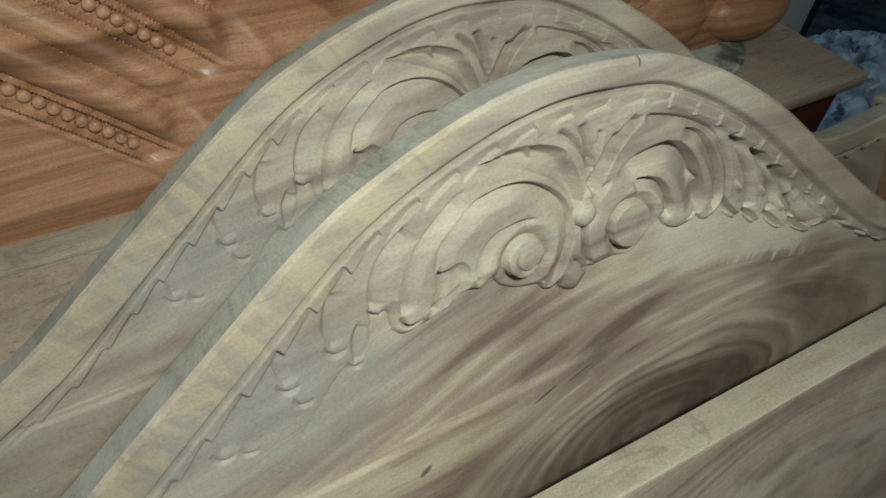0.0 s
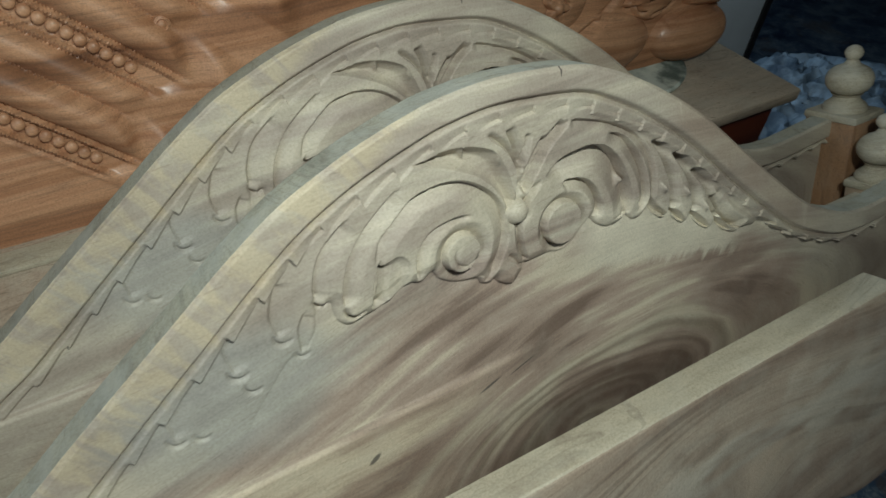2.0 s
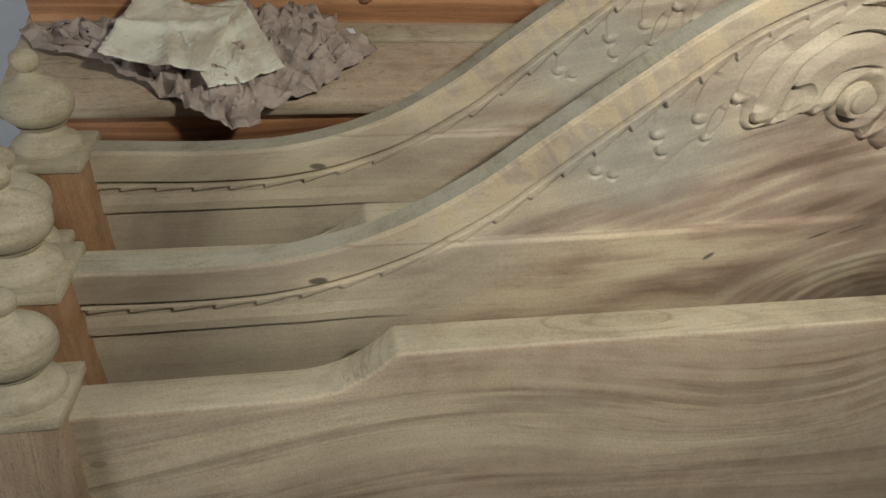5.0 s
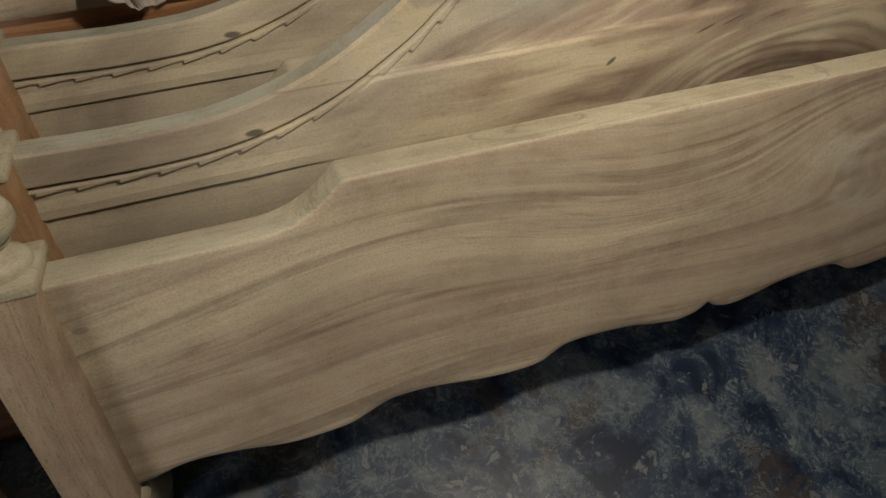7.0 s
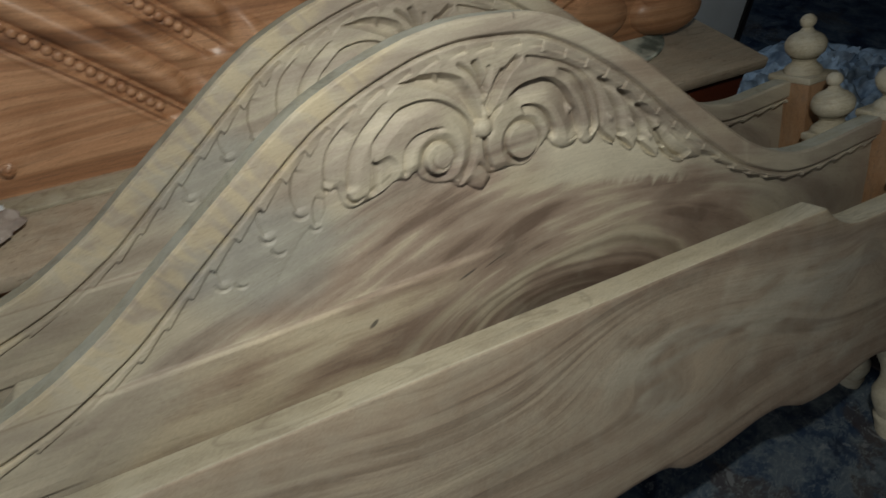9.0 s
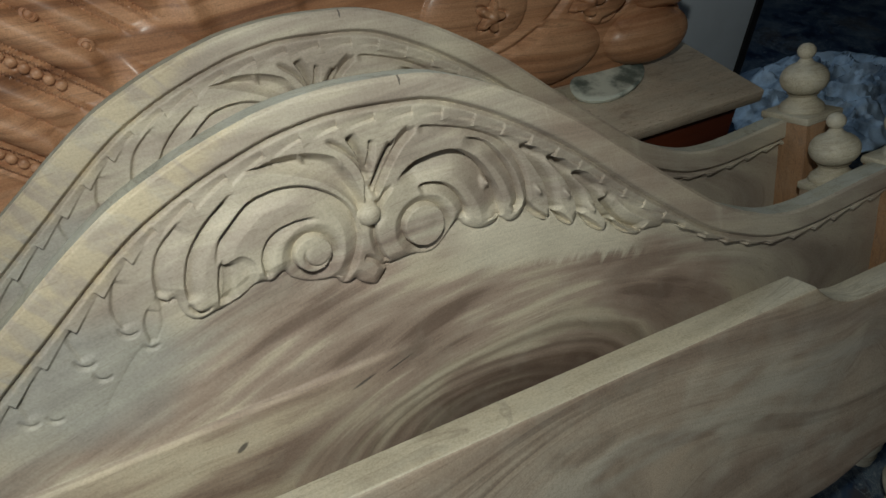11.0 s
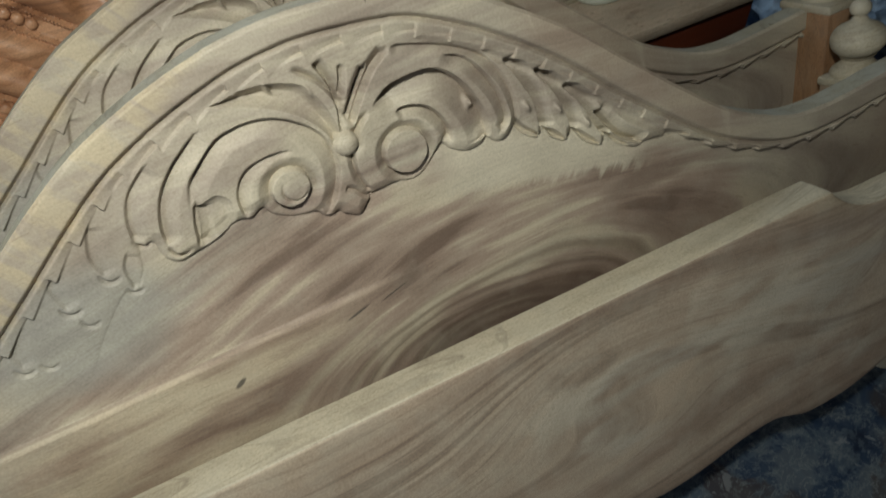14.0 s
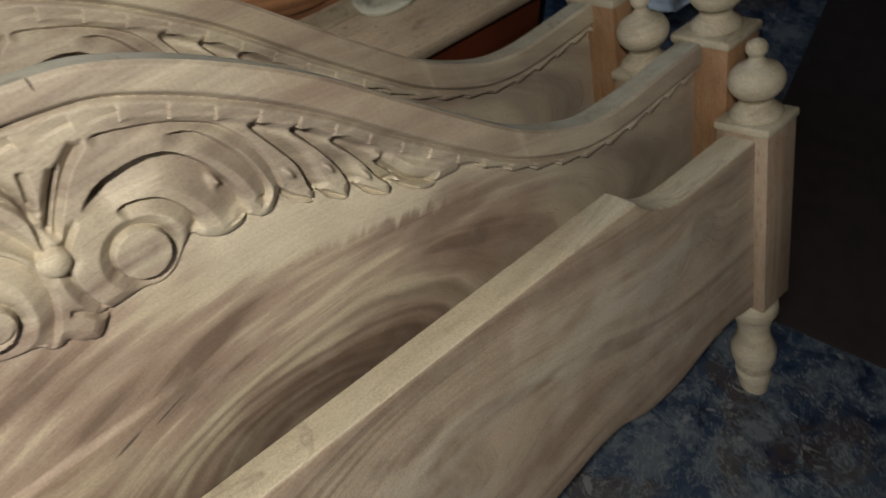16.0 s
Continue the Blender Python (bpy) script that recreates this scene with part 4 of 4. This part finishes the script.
# ---------------------------------------------------------------- bench and varnished headboard
def bench():
    root = thing("bench", pose(0, 0, 0), "low bench with a pale planed board over varnished wood", "bench")
    bm = bmesh.new()
    box(bm, -1.01, 0.915, 0.585, 0.90, 0.545, 0.572, 0.006)
    part("board", bm, bench_wood, root, "pale planed board")
    bm = bmesh.new()
    box(bm, -0.99, 0.20, 0.60, 0.63, 0.03, 0.545, 0.003)
    part("front_panel", bm, varnish_wood, root, "orange varnished front")
    # right-hand part: the board's shade is partly put into this darker red
    bm = bmesh.new()
    box(bm, 0.202, 0.87, 0.60, 0.63, 0.03, 0.545, 0.003)
    part("front_panel", bm, dark_varnish, root, "dark red varnished front, darkened for the shade under the board")
    for x0 in (0.84, -0.99):
        bm = bmesh.new()
        box(bm, x0, x0 + 0.03, 0.63, 0.88, 0.03, 0.545, 0.003)
        part("side_panel", bm, dark_varnish, root)
    for cx in (-0.95, 0.83):
        for cy in (0.64, 0.85):
            bm = bmesh.new()
            box(bm, cx - 0.03, cx + 0.03, cy - 0.03, cy + 0.03, 0.0, 0.06, 0.004)
            part("leg", bm, dark_varnish, root)


bench()


def varnished_headboard():
    m = pose(0, 0.768, 0.5725, -11)
    root = thing("varnished_headboard", m, "orange varnished carved headboard standing on the bench board", "headboard")
    nx, nz = 620, 240
    U = np.linspace(-1.0, 1.0, nx)[None].repeat(nz, 0)
    V = np.linspace(0, 1, nz)[:, None].repeat(nx, 1)
    top = 0.20 + 0.33 * np.exp(-((U + 0.05) / 0.42) ** 2) + 0.05 * np.cos(U * 9)
    Z = V * top
    right = 0.855 + 0.012 * np.sin(Z * 38) - 0.10 * np.clip((0.035 - Z) / 0.035, 0, 1) ** 2
    X = np.where(U > 0.3, 0.3 + (U - 0.3) / 0.7 * (right - 0.3), U * 1.0)
    p = np.zeros(X.shape)
    n = 0.67 * X + 0.74 * Z
    t = 0.74 * X - 0.67 * Z
    per = 0.122
    n = n + 0.10 * np.clip(-0.30 - t, 0, 1) ** 1.5           # the flutes bend slightly as they fan out
    ph = np.mod(n + 0.014 + 0.5 * per, per) - 0.5 * per
    # a bead channel between fillets, then two rolls of unequal width
    u = np.mod(ph, per)
    v1 = np.clip((u - 0.020) / 0.046, 0, 1)
    v2 = np.clip((u - 0.066) / 0.036, 0, 1)
    ribs = 0.022 * np.sin(np.pi * v1) ** 0.75 + 0.014 * np.sin(np.pi * v2) ** 0.75
    ribs = np.where(np.abs(ph) < 0.0105, -0.004, ribs)
    ribs += 0.006 * np.exp(-((np.abs(ph) - 0.0135) / 0.0025) ** 2)
    ribs -= 0.005 * np.exp(-((np.abs(ph) - 0.0185) / 0.0020) ** 2)
    stop = -0.245 + 0.02 * np.cos(n / per * 2 * np.pi)
    end = ease(t, stop - 0.035, stop)
    zone = ease(n, -0.166, -0.152) * (1 - ease(X, 0.1, 0.12))
    p += zone * (ribs * (1 - end) + 0.004 * end) + 0.002 * zone
    p += zone * 0.016 * np.exp(-((t - stop - 0.045) / 0.03) ** 2) * np.clip(np.cos((ph - 0.045) / per * 2 * np.pi), 0, 1) ** 0.7
    # long shallow feather cuts on the plain lower part
    for pts in ([(-0.62, 0.05), (-0.50, 0.075), (-0.38, 0.07), (-0.31, 0.055)], [(-0.60, 0.075), (-0.48, 0.092), (-0.36, 0.082)], [(-0.95, 0.05), (-0.8, 0.062), (-0.66, 0.05)]):
        dd, sd, run = along(X, Z, pts)
        p -= 0.003 * np.exp(-(dd / 0.005) ** 2) * (1 - zone)
    # rounded lobes and a flower at the far end
    for cx, cz, rx, rz, h in ((0.77, 0.06, 0.10, 0.055, 0.045), (0.80, 0.15, 0.07, 0.05, 0.04), (0.66, 0.16, 0.06, 0.06, 0.025), (0.52, 0.07, 0.14, 0.06, 0.028), (0.40, 0.17, 0.10, 0.07, 0.02)):
        r2 = ((X - cx) / rx) ** 2 + ((Z - cz) / rz) ** 2
        p = np.maximum(p, h * np.sqrt(np.clip(1 - r2, 0, 1)))
    for cx, cz, R in ((0.62, 0.150, 0.032), (0.42, 0.16, 0.03), (0.755, 0.165, 0.028)):
        ex, ez = X - cx, Z - cz
        r = np.hypot(ex, ez)
        a = np.arctan2(ez, ex)
        pet = R * (0.75 + 0.25 * np.cos(5 * a))
        p += 0.008 * (1 - ease(r, pet - 0.006, pet)) - 0.006 * np.exp(-((r - pet) / 0.004) ** 2) + 0.006 * np.clip(1 - (r / 0.01) ** 2, 0, 1)
    for pts in ([(0.48, 0.10), (0.55, 0.13), (0.60, 0.19), (0.56, 0.24)], [(0.66, 0.11), (0.72, 0.13), (0.735, 0.19), (0.69, 0.23)], [(0.35, 0.12), (0.42, 0.09), (0.52, 0.12)], [(0.70, 0.09), (0.78, 0.11), (0.83, 0.10)]):
        dd, sd, run = along(X, Z, pts)
        p -= 0.010 * np.exp(-(dd / 0.006) ** 2)
    rows = list(np.stack([X, -p, Z], -1))
    rows.append(np.stack([X[-1], np.full(nx, 0.03), Z[-1]], -1))
    rows.append(np.stack([X[0], np.full(nx, 0.03), Z[0]], -1))
    rows.append(np.stack([X[0], -p[0], Z[0]], -1))
    P = np.array(rows)[:, ::-1]
    ob = new("carved_board", sheet_mesh("carved_board", P, (), [varnish_wood]))
    ob.parent = root
    bm = bmesh.new()
    bmesh.ops.create_uvsphere(bm, u_segments=12, v_segments=8, radius=0.0077)
    me = finish(bm, "bead", varnish_wood)
    for t0, n0, k in ((-0.300, -0.014, 26), (-0.283, -0.136, 26)):
        for i in range(k):
            tt = t0 - 0.0152 * i
            x, z = 0.74 * tt + 0.67 * n0, -0.67 * tt + 0.74 * n0
            if x < -0.97 or z > 0.42:
                continue
            b = new("bead", me)
            b.parent = root
            b.location = (x, -0.003, z)
            b.scale = (1, 0.8, 1)
    bm = bmesh.new()
    lathe(bm, 0, 0, [(0.011, 0.0), (0.0105, 0.003), (0.007, 0.005), (0.0055, 0.003), (0.003, 0.0045), (0.001, 0.006)], 20)
    me = finish(bm, "boss", varnish_wood)
    for x, z in ((-0.185, 0.235), (-0.235, 0.285), (-0.90, 0.055), (-0.53, 0.045)):
        b = new("boss", me)
        b.parent = root
        b.matrix_local = pose(x, -0.008, z, 90)


varnished_headboard()


def slab_thing(name, label, category, m, dims, material, bevel=0.004):
    bm = bmesh.new()
    x, y, z = dims
    box(bm, 0, x, 0, y, 0, z, bevel)
    ob = new(name, finish(bm, name, material))
    ob.matrix_world = m
    return tagged(ob, label, category)


slab_thing("batten", "pale thin wooden batten lying on the bench board", "batten", pose(-0.555, 0.715, 0.572), (1.2, 0.036, 0.008), turned_wood, 0.002)
slab_thing("white_tape", "small torn piece of white tape on the batten", "tape", pose(-0.565, 0.700, 0.5805, 0, 0, 12), (0.02, 0.035, 0.003), white_mat, 0.001)


def back_board():
    root = thing("back_board", pose(0, 0, 0), "pale blue-white board with black trim standing behind the bench", "board")
    bm = bmesh.new()
    box(bm, -1.9, 1.31, 0.97, 0.99, 0.0, 1.0, 0.003)
    part("panel", bm, white_mat, root)
    bm = bmesh.new()
    box(bm, 1.31, 1.335, 0.965, 0.995, 0.0, 1.0, 0.003)
    part("trim", bm, black_mat, root, "black edge trim")


back_board()


def crumpled(name, label, category, cx, cy, z0, outline, material, height, freq, seed, n=70, thick=0.0, spin=0.0, kind=""):
    """A crumpled sheet inside an outline of radius against angle, lying on a surface."""
    bm = bmesh.new()
    rings = []
    for i in range(n // 2 + 1):
        f = i / (n // 2)
        ring = []
        for k in range(n * 2):
            a = 2 * math.pi * k / (n * 2)
            r = outline(a) * f
            x, y = r * math.cos(a), r * math.sin(a)
            q = Vector((x * freq + seed, y * freq, seed))
            ridged = 1 - abs(noise.noise(q)) * 2
            ridged2 = 1 - abs(noise.noise(q * 2.3 + Vector((5, 1, 2)))) * 2
            h = height * max(0.0, 0.25 + 0.6 * ridged + 0.35 * ridged2) * (0.35 + 0.65 * (1 - f ** 3))
            x += 0.25 * height * noise.noise(q * 1.7 + Vector((9, 3, 1)))
            y += 0.25 * height * noise.noise(q * 1.7 + Vector((3, 9, 1)))
            ring.append(bm.verts.new((x, y, max(0.0015, h))))
            if f == 0:
                break
        rings.append(ring)
    c = rings[0][0]
    for a_, b_ in zip(rings[1:], rings[2:]):
        m_ = len(a_)
        for k in range(m_):
            bm.faces.new((a_[k], b_[k], b_[(k + 1) % m_], a_[(k + 1) % m_]))
    m_ = len(rings[1])
    for k in range(m_):
        bm.faces.new((c, rings[1][k], rings[1][(k + 1) % m_]))
    ob = new(name, finish(bm, name, material))
    ob.matrix_world = pose(cx, cy, z0, 0, 0, spin)
    sol = ob.modifiers.new("thickness", "SOLIDIFY")
    sol.thickness, sol.offset = 0.0016, 1.0
    return tagged(ob, label, category, kind=kind)


def polar(*pts):
    a = np.array([q[0] for q in pts] + [pts[0][0] + 360.0])
    r = np.array([q[1] for q in pts] + [pts[0][1]])
    return lambda t: float(np.interp(math.degrees(t), a, r))


crumpled("polishing_rag", "crumpled brown-grey polishing rag on the bench board", "rag", -0.74, 0.675, 0.572,
         polar((0, 0.215), (8, 0.21), (20, 0.17), (37, 0.20), (52, 0.15), (62, 0.11), (73, 0.145), (85, 0.10), (130, 0.10), (155, 0.17), (168, 0.27), (176, 0.24), (183, 0.15), (215, 0.11), (250, 0.11), (286, 0.165), (300, 0.13), (323, 0.15), (345, 0.17)), rag_mat, 0.042, 30.0, 3.0, 110)


def sandpaper(cx, cy, z0, spin, w, d, tilt, seed, label):
    bm = bmesh.new()
    n = 26
    g = []
    for j in range(n):
        for i in range(n):
            u, v = i / (n - 1) - 0.5, j / (n - 1) - 0.5
            crease = 0.006 * max(0, 1 - abs(u + 0.35 * v) * 9) + 0.005 * max(0, 1 - abs(v - 0.3 * u - 0.1) * 10)
            wob = 0.004 * noise.noise(Vector((u * 5 + seed, v * 5, seed)))
            edge = 0.003 * noise.noise(Vector((u * 22, v * 22, seed + 4)))
            g.append(bm.verts.new((u * w + edge, v * d + edge, crease + wob + 0.006 + 0.03 * u * u)))
    for j in range(n - 1):
        for i in range(n - 1):
            a = j * n + i
            bm.faces.new((g[a], g[a + 1], g[a + n + 1], g[a + n]))
    ob = new("sandpaper", finish(bm, "sandpaper", paper_mat))
    ob.matrix_world = pose(cx, cy, z0, tilt, 0, spin)
    sol = ob.modifiers.new("thickness", "SOLIDIFY")
    sol.thickness = 0.0008
    return tagged(ob, label, "sandpaper", "used sandpaper sheets")


sandpaper(-0.792, 0.664, 0.618, -16, 0.135, 0.135, 4, 1.0, "creased pale green used sandpaper sheet on the rag")
sandpaper(-0.727, 0.655, 0.610, 22, 0.10, 0.165, 4, 5.0, "torn stained used sandpaper sheet on the rag")


def plate():
    bm = bmesh.new()
    lathe(bm, 0, 0, [(0.070, 0.0), (0.078, 0.003), (0.080, 0.009), (0.074, 0.012), (0.060, 0.010), (0.02, 0.009)], 48)
    for v in bm.verts:
        v.co.y *= 0.72
        v.co.x *= 1.3
    ob = new("smeared_plate", finish(bm, "smeared_plate", plate_mat))
    ob.matrix_world = pose(0.665, 0.745, 0.572, 0, 0, 25)
    tagged(ob, "pale oval plate smeared with dark stain, on the bench", "plate")


plate()


# ---------------------------------------------------------------- floor round the stack
crumpled("plastic_sheet", "crumpled blue-white plastic sheet lying on the floor", "plastic sheet", 1.95, 1.02, 0.0,
         polar((0, 0.55), (40, 0.42), (90, 0.30), (140, 0.38), (180, 0.42), (230, 0.30), (270, 0.22), (320, 0.40)), plastic_mat, 0.10, 9.0, 7.0, 80)
# thin dark sheet over the floor to the right of the stack
mat_dark = plain("dark maroon", (0.020, 0.0135, 0.0135), 0.95, 14.0, 0.5)
slab_thing("rubber_mat", "thin dark maroon sheet lying on the marbled floor", "mat", pose(1.523, -1.6, 0.0, 0, 0, 17.3), (2.4, 1.85, 0.008), mat_dark, 0.002)
slab_thing("leaning_plank", "yellowish raw plank standing beside the stack", "plank", pose(-1.32, 0.43, 0.0, -4), (0.275, 0.028, 0.54), plank_wood, 0.008)
slab_thing("pale_block", "pale sawn timber block lying on the floor", "timber", pose(-1.335, -0.36, 0.0, 0, 0, 28), (0.45, 0.50, 0.06), turned_wood, 0.006)


def carved_leg():
    nx, nz = 90, 120
    X = np.linspace(-0.15, 0.15, nx)[None].repeat(nz, 0)
    Z = np.linspace(0, 0.27, nz)[:, None].repeat(nx, 1)
    p = 0.02 * np.cos(X / 0.15 * 1.4)
    for k in range(4):
        dd, _, _ = along(X, Z, [(-0.15, 0.29 - 0.045 * k), (-0.05, 0.17 - 0.04 * k), (0.05, 0.11 - 0.035 * k), (0.15, 0.09 - 0.03 * k)])
        p -= 0.008 * np.exp(-(dd / 0.006) ** 2)
    rows = list(np.stack([X, -p, Z], -1))
    rows.append(np.stack([X[-1], np.full(nx, 0.04), Z[-1]], -1))
    rows.append(np.stack([X[0], np.full(nx, 0.04), Z[0]], -1))
    rows.append(np.stack([X[0], -p[0], Z[0]], -1))
    ob = new("carved_side_panel", sheet_mesh("carved_side_panel", np.array(rows)[:, ::-1], (), [brown_wood]))
    ob.matrix_world = pose(-1.17, 0.285, 0.0, -6)
    tagged(ob, "brown polished panel with curved grooves, standing on the floor", "panel")


carved_leg()
